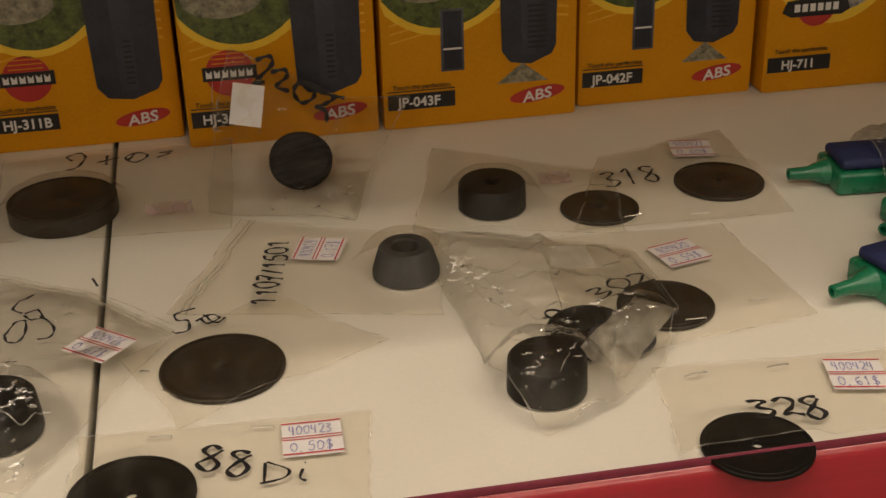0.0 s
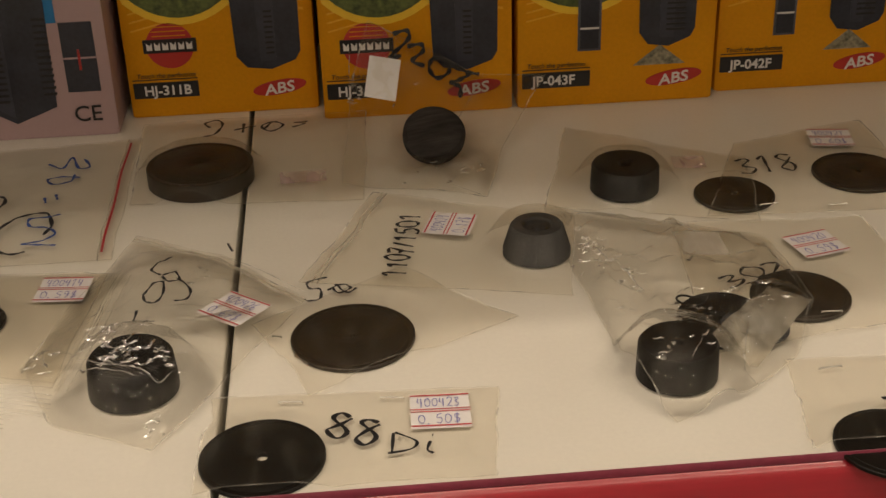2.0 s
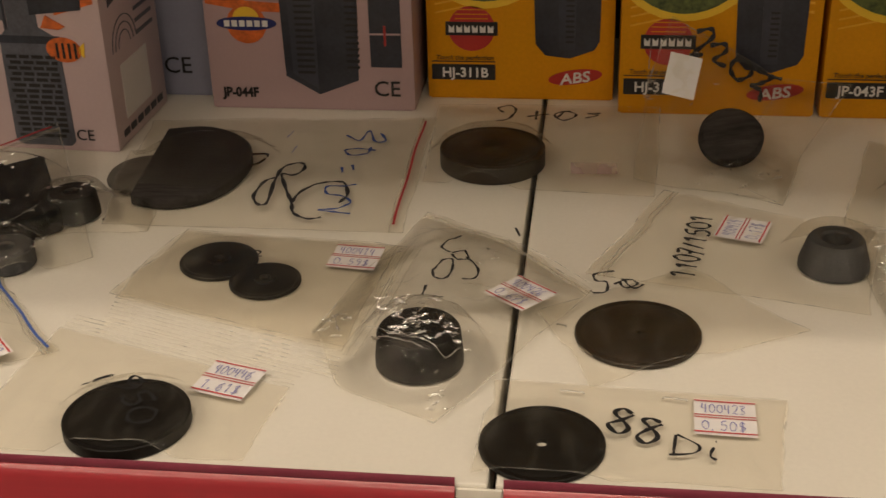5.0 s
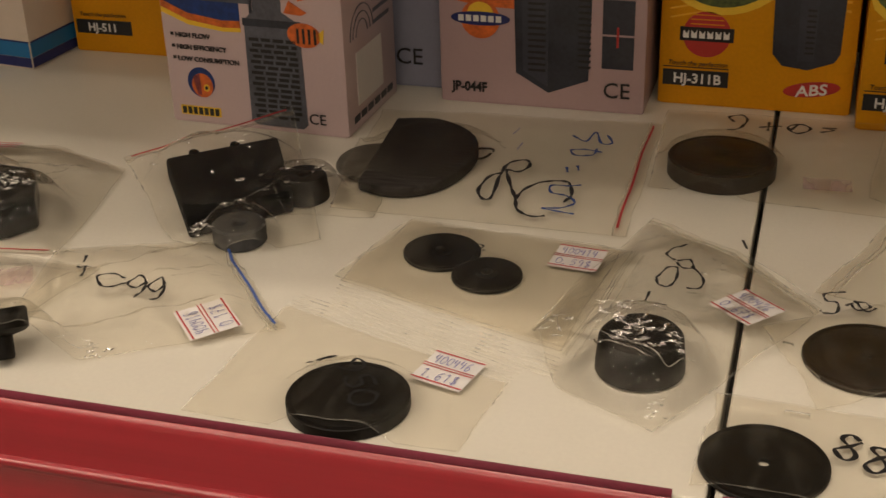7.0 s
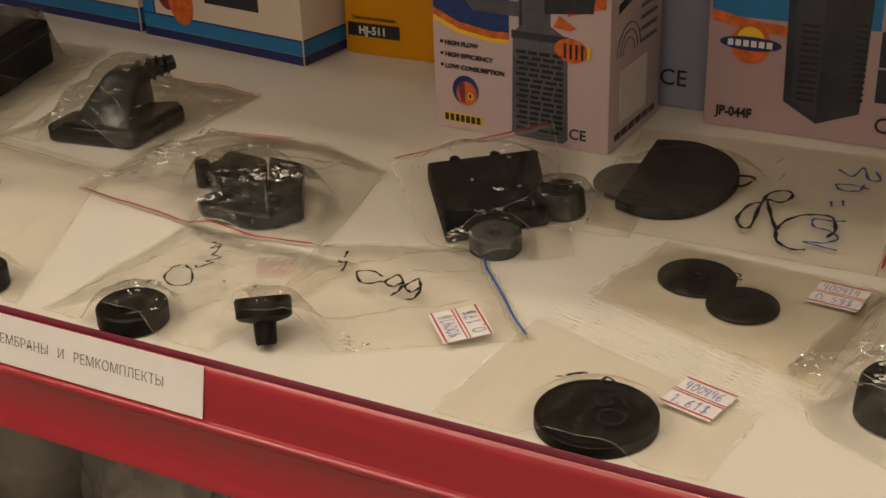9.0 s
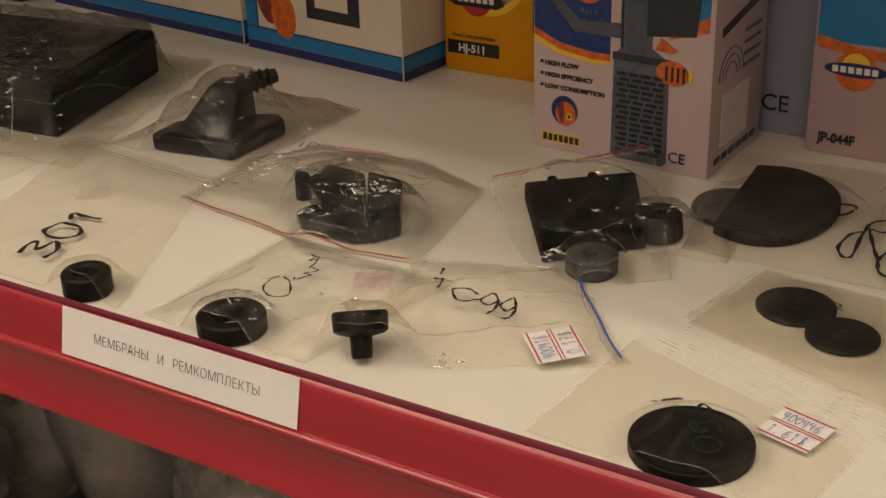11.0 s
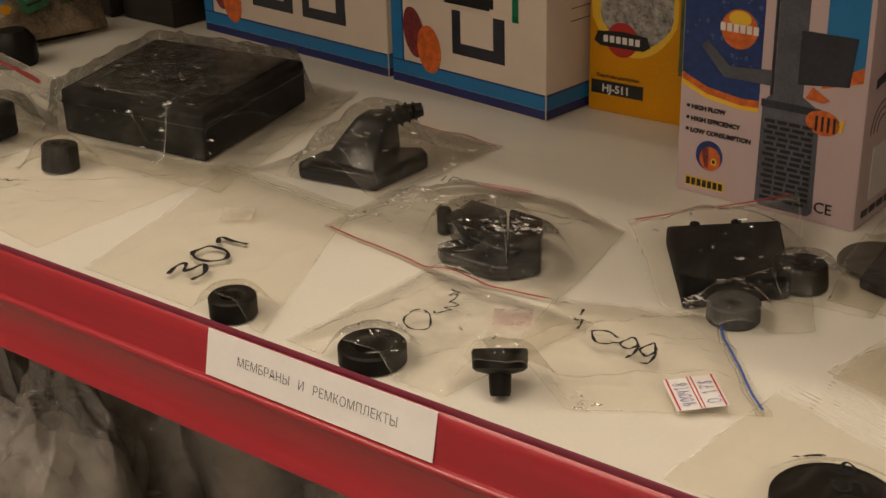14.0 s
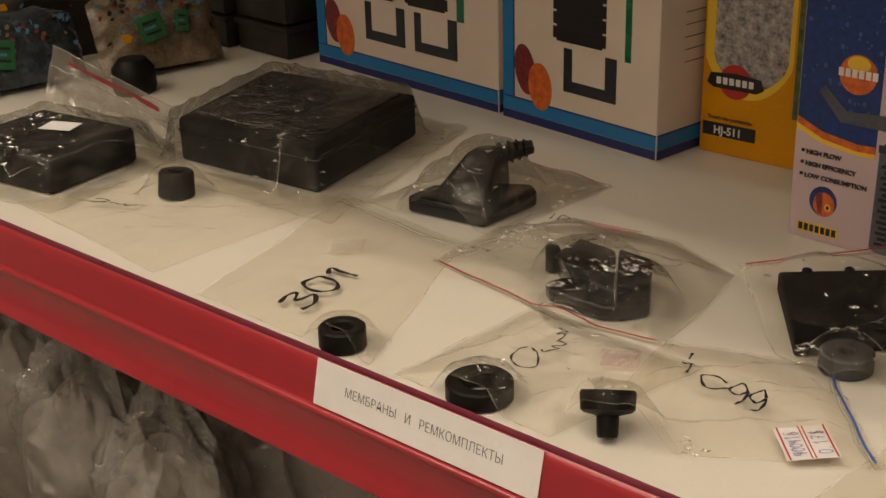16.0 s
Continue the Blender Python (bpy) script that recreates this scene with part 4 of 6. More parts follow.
        for k, ch in enumerate(text):
            hh = height * rnd.uniform(0.9, 1.12)
            dy = height * rnd.uniform(-0.08, 0.08)
            bm = bmesh.new()
            for stroke in GLYPH.get(ch, ()):
                pts = [(x * step * 1.45 + rnd.uniform(-1, 1) * wobble * height * 0.5, y * hh + dy + rnd.uniform(-1, 1) * wobble * height) for x, y in stroke]
                world_pts = []
                for q in smooth_line(pts):
                    w2 = a + d * (k * step + q.x) + up * q.y
                    world_pts.append(self.on(w2.x, w2.y, 0.0006))
                calm = []
                for i, p in enumerate(world_pts):
                    near = world_pts[max(0, i - 3):i + 4]
                    hgt = sum((q - p).dot(self.n) for q in near) / len(near)
                    calm.append(p + self.n * max(hgt, 0.0))
                ribbon(bm, calm, width * 1.5, self.n)
            part(name, bm, ink or INK, self.ob, smooth=False)

    def sticker(self, x, y, turn, w=0.0265, h=0.0265, rows=("400426", "0,67$"), mat=None, stripes=True, seed=3):
        a = radians(turn)
        ex, ey = Vector((math.cos(a), math.sin(a))), Vector((-math.sin(a), math.cos(a)))
        o = Vector((x, y))
        bm = bmesh.new()

        def foot(u, v):
            q = o + ex * (u * w) + ey * (v * h)
            return self.on(q.x, q.y, 0)

        # a stiff paper plane laid on the film
        probe = {(u, v): foot(u, v) for u in (-0.45, 0, 0.45) for v in (-0.45, 0, 0.45)}
        mid = sum(probe.values(), Vector()) / 9
        du = (sum((probe[0.45, v] for v in (-0.45, 0, 0.45)), Vector()) - sum((probe[-0.45, v] for v in (-0.45, 0, 0.45)), Vector())) / (3 * 0.9)
        dv = (sum((probe[u, 0.45] for u in (-0.45, 0, 0.45)), Vector()) - sum((probe[u, -0.45] for u in (-0.45, 0, 0.45)), Vector())) / (3 * 0.9)
        if self.n.z > 0.93:
            flat = mid.copy()
            du, dv = Vector((*(ex * w), du.z * 0.35)), Vector((*(ey * h), dv.z * 0.35))
            mid = Vector((o.x, o.y, 0)) - Vector((self.base.x, self.base.y, -flat.z))
        rise = max((p - mid - du * u - dv * v).dot(self.n) for (u, v), p in probe.items())

        def at(u, v, lift):
            return mid + du * u + dv * v + self.n * (lift + 0.15 * max(0, rise) + 0.0004 * (u * u - 0.08))

        g = [[bm.verts.new(at(i / 6 - 0.5, j / 4 - 0.5, 0.0005 if stripes else 0.0002)) for i in range(7)] for j in range(5)]
        for j in range(4):
            for i in range(6):
                bm.faces.new((g[j][i], g[j][i + 1], g[j + 1][i + 1], g[j + 1][i]))
        st = part("price_sticker", bm, mat or PAPER, self.ob, "white price sticker with red rules" if stripes else "blank pale sticker")
        if not stripes:
            return st
        for v, wd in ((0.44, 0.0009), (-0.44, 0.0009), (0.035, 0.0006), (-0.035, 0.0006)):
            bm = bmesh.new()
            ribbon(bm, [at(k / 8 - 0.5, v, 0.0010) for k in range(9)], wd, self.n, False)
            part("red_rule", bm, RED_PRINT, st, smooth=False)
        rnd = random.Random(seed)
        for r, text in enumerate(rows):
            step = 0.74 / max(5, len(text))
            for k, ch in enumerate(text):
                bm = bmesh.new()
                for stroke in GLYPH.get(ch, ()):
                    pts = smooth_line([(-0.38 + k * step + px * step * 1.3 + rnd.uniform(-0.006, 0.006), (0.10 if r == 0 else -0.38) + py * 0.26 + rnd.uniform(-0.015, 0.015)) for px, py in stroke], 3)
                    ribbon(bm, [at(q.x, q.y, 0.0010) for q in pts], 0.0006, self.n)
                part("pen_digit", bm, PEN, st, smooth=False)
        return st

    def staple(self, x, y, turn, length=0.0105):
        a = radians(turn)
        d = Vector((math.cos(a), math.sin(a))) * length / 2
        bm = bmesh.new()
        ends = [self.on(x - d.x, y - d.y, 0.0001), self.on(x - d.x, y - d.y, 0.0009), self.on(x + d.x, y + d.y, 0.0009), self.on(x + d.x, y + d.y, 0.0001)]
        tube(bm, ends, 0.0004, 6)
        part("staple", bm, STEEL, self.ob)

    def zip_strip(self, edge, inset=2, colour=None, lines=2):
        """The press seal along one edge (0 to 3), with its coloured line."""
        n = len(self.rows) - 1

        def row(k):
            if edge == 0:
                return self.rows[k]
            if edge == 2:
                return self.rows[n - k]
            return [r[n - k if edge == 1 else k] for r in self.rows]

        for k in range(lines):
            bm = bmesh.new()
            tube(bm, [p + self.n * 0.0004 for p in row(inset + 1 + k)], 0.0005, 5)
            part("press_seal", bm, WELD, self.ob)
        if colour:
            bm = bmesh.new()
            line = row(inset)
            calm = [sum(line[max(0, i - 4):i + 5], Vector()) / len(line[max(0, i - 4):i + 5]) for i in range(len(line))]
            ribbon(bm, [p + self.n * 0.0014 for p in calm], 0.0014, self.n, False)
            part("zip_line", bm, colour, self.ob, "coloured press-seal line", smooth=False)


def loose(name, label, category, bm, mat, x, y, z=0.0, rx=0, ry=0, rz=0, group="rubber spare parts"):
    ob = part(name, bm, mat, None, label, pose(x, y, z, rx, ry, rz))
    return tagged(ob, label, category, group)


def membrane(x, y, r, label, thick=0.0022, hole=0.0022, mat=None, z=0.0004, rx=0, ry=0, seed=0, boss=False):
    b = 0.0004
    prof = [(hole, 0), (r - b, 0), (r, b), (r, thick - b), (r - b, thick), (r * 0.93, thick), (r * 0.92, thick - 0.0002), (r * 0.88, thick - 0.0002), (r * 0.87, thick)]
    if boss:
        prof += [(r * 0.30, thick), (r * 0.28, thick + 0.0012), (max(hole, 0.001) + 0.001, thick + 0.0012)]
    prof += [(hole + 0.0006, thick), (hole, thick - 0.0004), (hole, 0)]
    return loose("rubber_membrane", label, "membrane", lathe(prof, 64, 0.004, seed), mat or RUBBER, x, y, z, rx, ry)


def cup(x, y, r, h, label, mat=None, z=0.0004, taper=0.92, rx=0, ry=0, seed=0, well=0.5):
    """A rubber cup or bush: thick wall, rounded lip, sunk middle."""
    w = r * taper
    prof = [(0, 0), (r * 0.9, 0), (r, 0.001), (r, h * 0.25), (w, h - 0.0015), (w - 0.0012, h), (w * well + 0.001, h), (w * well, h - 0.001), (w * well * 0.94, h * 0.45), (0, h * 0.42)]
    return loose("rubber_cup", label, "rubber cup", lathe(prof, 56, 0.01, seed), mat or RUBBER, x, y, z, rx, ry)


def ring(x, y, r, h, bore, label, z=0.0004, rx=0, ry=0, mat=None):
    prof = [(bore, 0.001), (bore + 0.001, 0), (r - 0.0012, 0), (r, 0.0012), (r, h - 0.0012), (r - 0.0012, h), (bore + 0.0012, h), (bore, h - 0.0012), (bore, 0.001)]
    return loose("rubber_ring", label, "rubber ring", lathe(prof, 48), mat or RUBBER, x, y, z, rx, ry)


# right-hand shelf board
membrane(0.0175, 0.0285, 0.0272, "flat black rubber membrane with a small centre hole", hole=0.0026)
b = Bag("clear stapled bag with numbers in black marker", [(-0.010, 0.006), (0.1150, 0.0045), (0.1230, 0.0690), (-0.004, 0.0780)], [(0.0175, 0.0285, 0.0265, 0.0028)], 0.0008, 0.0003, 11)
b.scribble("88", (0.043, 0.036), (0.069, 0.031), 0.018, 0.0017)
b.scribble("Di", (0.070, 0.022), (0.098, 0.019), 0.014, 0.0011)
b.sticker(0.0955, 0.0525, -2, rows=("400423", "0,50$"))
b.staple(0.029, 0.068, -6)
b.staple(0.0745, 0.0655, -8)

membrane(0.0588, 0.1215, 0.0305, "brownish black rubber membrane in a thin bag", hole=0.0012, mat=RUBBER_BROWN, boss=False, seed=2)
b = Bag("thin clear bag with a large rubber membrane", [(0.038, 0.074), (0.141, 0.129), (0.086, 0.188), (0.009, 0.139)], [(0.0588, 0.1215, 0.030, 0.0028)], 0.001, 0.0004, 12, lie=0.0016)
b.draw([[(12, 22), (2, 18), (3, 11), (8, 10), (8, 2), (0, 0)], [(12, 8), (18, 13), (24, 12), (18, 7), (14, 11)], [(16, 14), (22, 7), (27, 12)]], (0.035, 0.156), 0.0014)
b.staple(0.022, 0.122, -50, 0.007)
b.staple(0.034, 0.098, -50, 0.010)

cup(0.1605, 0.1965, 0.0185, 0.018, "grey rubber cup with flared foot", RUBBER_GREY, taper=0.8)
b = Bag("long clear bag with a number written across", [(0.032, 0.178), (0.173, 0.146), (0.184, 0.236), (0.075, 0.281)], [(0.1605, 0.1965, 0.017, 0.0185)], 0.002, 0.0006, 13, lie=0.002)
b.scribble("1107/1501", (0.0875, 0.1740), (0.1020, 0.2460), 0.0125, 0.0014)
b.sticker(0.1165, 0.2300, 72, rows=("400414", "0,17$"))
b.zip_strip(3, 1, None)

cup(0.2240, 0.2690, 0.0205, 0.017, "low black rubber bush with a domed top", RUBBER, taper=0.98, well=0.2)
membrane(0.2850, 0.2505, 0.0232, "small dark rubber disc with a centre hole", hole=0.002, mat=RUBBER_BROWN, seed=4)
b = Bag("clear bag with rubber bush and disc", [(0.173, 0.249), (0.290, 0.215), (0.305, 0.300), (0.204, 0.363)], [(0.224, 0.269, 0.020, 0.0175), (0.285, 0.2505, 0.022, 0.003)], 0.002, 0.0009, 14, lie=0.0012)
b.sticker(0.269, 0.2945, -6, 0.020, 0.017, mat=PINK_PAPER, stripes=False)

membrane(0.3665, 0.2695, 0.0275, "mottled dark rubber disc in a stapled bag", hole=0.0016, mat=RUBBER_BROWN, seed=6)
b = Bag("stapled clear bag with a numbered membrane", [(0.262, 0.223), (0.392, 0.216), (0.395, 0.345), (0.305, 0.320)], [(0.3665, 0.2695, 0.027, 0.003)], 0.001, 0.0005, 15, lie=0.002)
b.scribble("318", (0.296, 0.274), (0.334, 0.273), 0.022, 0.0014)
b.sticker(0.3660, 0.3180, -9, rows=("400421", "0,60$"))
b.staple(0.300, 0.232, 4)
b.staple(0.338, 0.226, -2)

membrane(0.2850, 0.1310, 0.0250, "black rubber disc with a bitten edge", hole=0.0018, mat=RUBBER_BROWN, seed=7)
b = Bag("stapled clear bag with black marker number", [(0.226, 0.083), (0.356, 0.105), (0.345, 0.212), (0.240, 0.218)], [(0.285, 0.131, 0.025, 0.003)], 0.001, 0.0005, 16, lie=0.0016)
b.scribble("302", (0.251, 0.139), (0.287, 0.149), 0.015, 0.0013)
b.sticker(0.3100, 0.1815, 14, rows=("400420", "0,59$"))
b.staple(0.332, 0.1235, -2)
b.staple(0.292, 0.106, 2)
b.staple(0.270, 0.177, 14)

cup(0.2065, 0.0700, 0.0190, 0.0185, "black rubber cup in a crumpled bag", RUBBER, taper=0.98, well=0.12)
membrane(0.2390, 0.1090, 0.0225, "thin black rubber disc in a crumpled bag", mat=RUBBER, z=0.003, rx=6, seed=8)
membrane(0.2520, 0.1000, 0.0165, "small grey rubber disc crumpled into a bag", mat=RUBBER_GREY, z=0.0035, seed=18)
b = Bag("crumpled clear bag twisted round a rubber cup", [(0.183, 0.100), (0.197, 0.030), (0.290, 0.126), (0.172, 0.246)], [(0.2065, 0.0700, 0.0185, 0.0195), (0.239, 0.109, 0.021, 0.008), (0.262, 0.108, 0.014, 0.012)], 0.006, 0.0026, 17, FILM_CRISP, 72, lie=0.002, curl=0.006, folds=3, via={0: [(0.179, 0.070)], 1: [(0.234, 0.048), (0.266, 0.076)], 2: [(0.286, 0.196), (0.225, 0.226)], 3: [(0.176, 0.165)]})
b.sticker(0.2445, 0.1740, 0, 0.025, 0.026, mat=GHOST, stripes=False)
b.pleat([(0.173, 0.238), (0.188, 0.224), (0.221, 0.212), (0.263, 0.192)], 0.0006, 31)
b.pleat([(0.176, 0.244), (0.200, 0.232), (0.245, 0.214)], 0.0004, 32)
b.pleat([(0.181, 0.195), (0.190, 0.176), (0.194, 0.160), (0.204, 0.128)], 0.0007, 33)
b.gather(0.187, 0.180, 0.005, 0.012, 40, 34)
b.gather(0.200, 0.142, 0.004, 0.008, 14, 35)
b.pleat([(0.247, 0.095), (0.238, 0.070), (0.233, 0.054)], 0.0007, 36)
b.pleat([(0.233, 0.056), (0.242, 0.052)], 0.0006, 37)
b.pleat([(0.207, 0.048), (0.214, 0.060), (0.216, 0.066)], 0.0006, 38)
b.gather(0.194, 0.050, 0.002, 0.002, 5, 39)
hood = bmesh.new()
rows = []
for i in range(15):
    u = i / 14
    rows.append([])
    for j in range(15):
        v = j / 14
        p = Vector((0.224, 0.086, 0.010)).lerp(Vector((0.243, 0.066, 0.004)), u).lerp(Vector((0.268, 0.131, 0.009)).lerp(Vector((0.283, 0.110, 0.012)), u), v)
        p.z += 0.006 * math.sin(math.pi * u) * math.sin(math.pi * v) + 0.0022 * noise.noise(Vector((u * 4, v * 4, 6))) + 0.0012 * noise.noise(Vector((u * 11, v * 9, 2)))
        rows[-1].append(hood.verts.new(p - b.base))
for r, q in zip(rows, rows[1:]):
    for k in range(14):
        hood.faces.new((r[k], q[k], q[k + 1], r[k + 1]))
part("mouth", hood, MOUTH, b.ob, "milky folded mouth of the bag")

membrane(0.2835, 0.0010 + 0.0045, 0.0245, "black rubber membrane cut off by the rail", hole=0.0024, seed=9)
b = Bag("stapled clear bag lying at the shelf front", [(0.250, 0.006), (0.385, 0.005), (0.382, 0.066), (0.258, 0.073)], [(0.2835, 0.0055, 0.024, 0.003)], 0.001, 0.0004, 18, lie=0.0018)
b.scribble("328", (0.287, 0.018), (0.324, 0.015), 0.018, 0.0018)
b.sticker(0.3490, 0.0470, -12, rows=("400424", "0,61$"))
b.staple(0.2765, 0.063, 2)
b.staple(0.316, 0.061, 4)

# bag leaning on the yellow carton
lean = [(0.058, 0.300, 0.001), (0.142, 0.268, 0.001), (0.196, 0.392, 0.028), (0.080, 0.396, 0.070)]
loose("rubber_plug", "round dark grey rubber cap tilted in its bag", "rubber plug", lathe([(0, 0), (0.018, 0), (0.0195, 0.0015), (0.0195, 0.006), (0.017, 0.009), (0.010, 0.0105), (0, 0.0108)], 56, 0.01, 1), PAD, 0.1160, 0.3330, 0.0130, 38, -4, 8)
b = Bag("clear bag leaning against a yellow carton", lean, [(0.1160, 0.338, 0.018, 0.004)], 0.003, 0.0016, 19, FILM_CRISP, 56, curl=0.004, folds=2, via={1: [(0.158, 0.330, 0.004)], 2: [(0.150, 0.396, 0.030)], 3: [(0.064, 0.372, 0.024)]})
b.draw([[(96, 61), (105, 63), (106, 57), (96, 48), (94, 45), (101, 46)], [(105, 52), (114, 53), (115, 48), (108, 42), (116, 38)], [(121, 43), (130, 41), (132, 33), (124, 29), (119, 36), (121, 43)], [(136, 36), (145, 31), (139, 27), (133, 25), (139, 22), (139, 14)], [(143, 32), (152, 30)]], (0, 0), 0.0026, upright=0.3955)
b.sticker(0.088, 0.372, 80, 0.022, 0.020, stripes=False)
b.pleat([(0.130, 0.343), (0.142, 0.362), (0.152, 0.376)], 0.0006, 21)
b.pleat([(0.067, 0.385), (0.066, 0.372), (0.065, 0.352)], 0.0007, 22)
b.gather(0.067, 0.378, 0.002, 0.006, 14, 23)
b.gather(0.125, 0.292, 0.012, 0.004, 12, 24)
b.pleat([(0.122, 0.285), (0.134, 0.278), (0.140, 0.272)], 0.0005, 25)

# bag across the joint
membrane(-0.0285, 0.3190, 0.0325, "thick brown rubber disc lying across the joint", thick=0.011, hole=0.0, mat=RUBBER_BROWN, seed=10)
b = Bag("thin clear bag with a thick rubber disc", [(-0.068, 0.286), (0.070, 0.275), (0.076, 0.402, 0.006), (-0.072, 0.404, 0.004)], [(-0.0285, 0.319, 0.0315, 0.0115)], 0.002, 0.0009, 20, lie=0.001)
b.draw([[(4, 16), (0, 24), (8, 28), (12, 18), (8, 4), (0, 0)], [(20, 8), (34, 10)], [(26, 18), (26, 2)], [(40, 6), (46, 14), (52, 8), (44, 2), (38, 10), (48, 15)], [(58, 4), (66, 8), (60, 12), (68, 14)]], (-0.031, 0.372), 0.0017)
b.sticker(0.034, 0.306, 2, 0.028, 0.016, mat=PINK_PAPER, stripes=False)

# left-hand shelf board, by the joint
cup(-0.0430, 0.0900, 0.0210, 0.019, "black rubber cup wrapped in film", RUBBER, taper=0.94, well=0.12)
b = Bag("crumpled press-seal bag with marker writing", [(-0.030, 0.038), (0.036, 0.160), (-0.058, 0.238), (-0.099, 0.112)], [(-0.043, 0.090, 0.0205, 0.0200), (-0.082, 0.100, 0.008, 0.009)], 0.004, 0.0018, 21, FILM_CRISP, 72, lie=0.002, curl=0.004, folds=2, via={0: [(-0.008, 0.076), (0.019, 0.126)], 1: [(-0.011, 0.214)], 2: [(-0.080, 0.180)], 3: [(-0.078, 0.064)]})
# the bag's near end runs round the cup to its tip
b.draw([[(-1, 11), (3, 22), (8, 23), (9, 13), (6, 3), (1, 5), (-1, 12)], [(10, 52), (1, 37), (6, 31)], [(7, 31), (13, 33), (16, 27), (11, 24), (7, 29)], [(15, 28), (22, 18), (21, 9), (15, 6)], [(-2, -4), (-3, -14)], [(2, -20), (8, -17)]], (-0.045, 0.150), 0.0013)
b.sticker(0.0010, 0.1430, -40, rows=("400426", "0,67$"))
b.zip_strip(1, 1, None, 2)
b.pleat([(-0.011, 0.2125), (0.012, 0.191), (0.036, 0.163)], 0.0004, 41)
b.pleat([(-0.066, 0.082), (-0.052, 0.076), (-0.040, 0.072), (-0.028, 0.066), (-0.022, 0.074)], 0.0008, 42)
b.pleat([(-0.064, 0.076), (-0.048, 0.070), (-0.034, 0.066)], 0.0005, 43)
b.gather(-0.046, 0.086, 0.008, 0.006, 34, 44)
b.gather(-0.055, 0.102, 0.003, 0.004, 12, 45)
b.gather(-0.026, 0.078, 0.003, 0.004, 12, 46)
b.pleat([(-0.083, 0.094), (-0.086, 0.108), (-0.078, 0.116)], 0.0006, 47)
b.gather(-0.032, 0.052, 0.003, 0.006, 10, 48)
b.gather(-0.060, 0.130, 0.010, 0.004, 10, 49)

membrane(-0.1645, 0.1795, 0.0212, "small black rubber disc with slots", mat=RUBBER, boss=True, seed=12)
membrane(-0.1340, 0.1590, 0.0188, "small grey-black rubber disc", mat=RUBBER, boss=True, z=0.0008, seed=13)
for k in range(2):
    s = 0.0030 * k
    b = Bag("flat clear bag in a small pile", [(-0.213 + s, 0.142 - 2 * s), (-0.083 + s, 0.099 - 2 * s), (-0.068 + s, 0.205 - s), (-0.194 + s, 0.216 - s)], [(-0.1645, 0.1795, 0.0205, 0.0034), (-0.134, 0.159, 0.018, 0.0036)], 0.0012, 0.0004, 22 + k, lie=0.0006 + 0.0006 * k, n=32)
b.sticker(-0.0910, 0.1875, -5, rows=("400414", "0,59$"))
b.layers(0, 6, 0.0004, -0.0036)
b.layers(1, 3, 0.0026, -0.0004)
b.scribble("2", (-0.146, 0.176), (-0.139, 0.178), 0.008, 0.0011)

membrane(-0.1650, 0.0295, 0.0280, "thick black rubber membrane near the rail", thick=0.006, hole=0.0, seed=14)
b = Bag("clear bag with a thick rubber disc", [(-0.238, 0.006), (-0.108, 0.006), (-0.099, 0.062), (-0.226, 0.106)], [(-0.165, 0.0295, 0.0275, 0.0068)], 0.001, 0.0006, 26, lie=0.001, folds=2)
b.draw([[(0, 2), (9, 0), (14, 6), (8, 11), (4, 6), (10, 2), (14, 4)]], (-0.194, 0.050), 0.0013)
b.scribble("950", (-0.178, 0.050), (-0.158, 0.014), 0.013, 0.0013)
b.layers(2, 4, 0.0012, 0.0032)
b.sticker(-0.1280, 0.0635, -14, rows=("400446", "1,61$"))

# press-seal bag with red line
o = (-0.208, 0.296)
outline = smooth_line(about([(-0.236, 0.246), (-0.214, 0.240), (-0.193, 0.249), (-0.180, 0.272), (-0.177, 0.305), (-0.189, 0.333), (-0.216, 0.350), (-0.243, 0.345)], o), 4)
loose("rubber_pad", "dark fibrous pad cut straight on one side", "rubber pad", prism([(q.x + 0.0010 * noise.noise(Vector((k, 3, 1))), q.y + 0.0010 * noise.noise(Vector((k, 9, 4)))) for k, q in enumerate(outline)], 0, 0.0075, 0.0014), PAD, *o, 0.0006)
loose("rubber_pad", "grey rubber pad half under a darker one", "rubber pad", lathe([(0, 0), (0.026, 0), (0.028, 0.0015), (0.027, 0.003), (0, 0.0033)], 48, 0.03, 5), FELT, -0.2360, 0.2850, 0.0004)
b = Bag("press-seal bag with red line and blue handwriting", [(-0.245, 0.218), (-0.070, 0.219), (-0.073, 0.386), (-0.262, 0.372)], [(-0.205, 0.298, 0.038, 0.0088), (-0.240, 0.285, 0.024, 0.0055)], 0.002, 0.0010, 27, lie=0.0012)
b.zip_strip(1, 1, ZIP_RED, 1)
o = (-0.150, 0.270)
b.draw([[(24, 81), (34, 73), (38, 88), (44, 72), (51, 72), (46, 83)], [(47, 58), (37, 59), (28, 56), (32, 49), (42, 51), (43, 63)], [(30, 31), (32, 23)], [(36, 35), (38, 28)], [(44, 5), (37, 2), (27, 0), (29, -9), (38, -12), (45, -21), (39, -29), (28, -30), (36, -32), (47, -33)]], o, 0.0016, INK_BLUE)
b.draw([[(-6, 12), (-12, 6), (-14, -15), (-7, -28), (-4, -23), (-6, 8), (-5, 29), (3, 36), (8, 26), (3, 15), (-4, 16), (3, -4), (10, -21), (14, -34), (23, -40), (31, -38)], [(10, -21), (13, -5), (24, 7), (35, 8), (41, -9), (39, -23)]], o, 0.0021)
b.draw([[(-14, 74), (-11, 81)], [(-5, 63), (-6, 52)]], o, 0.0008, PEN)

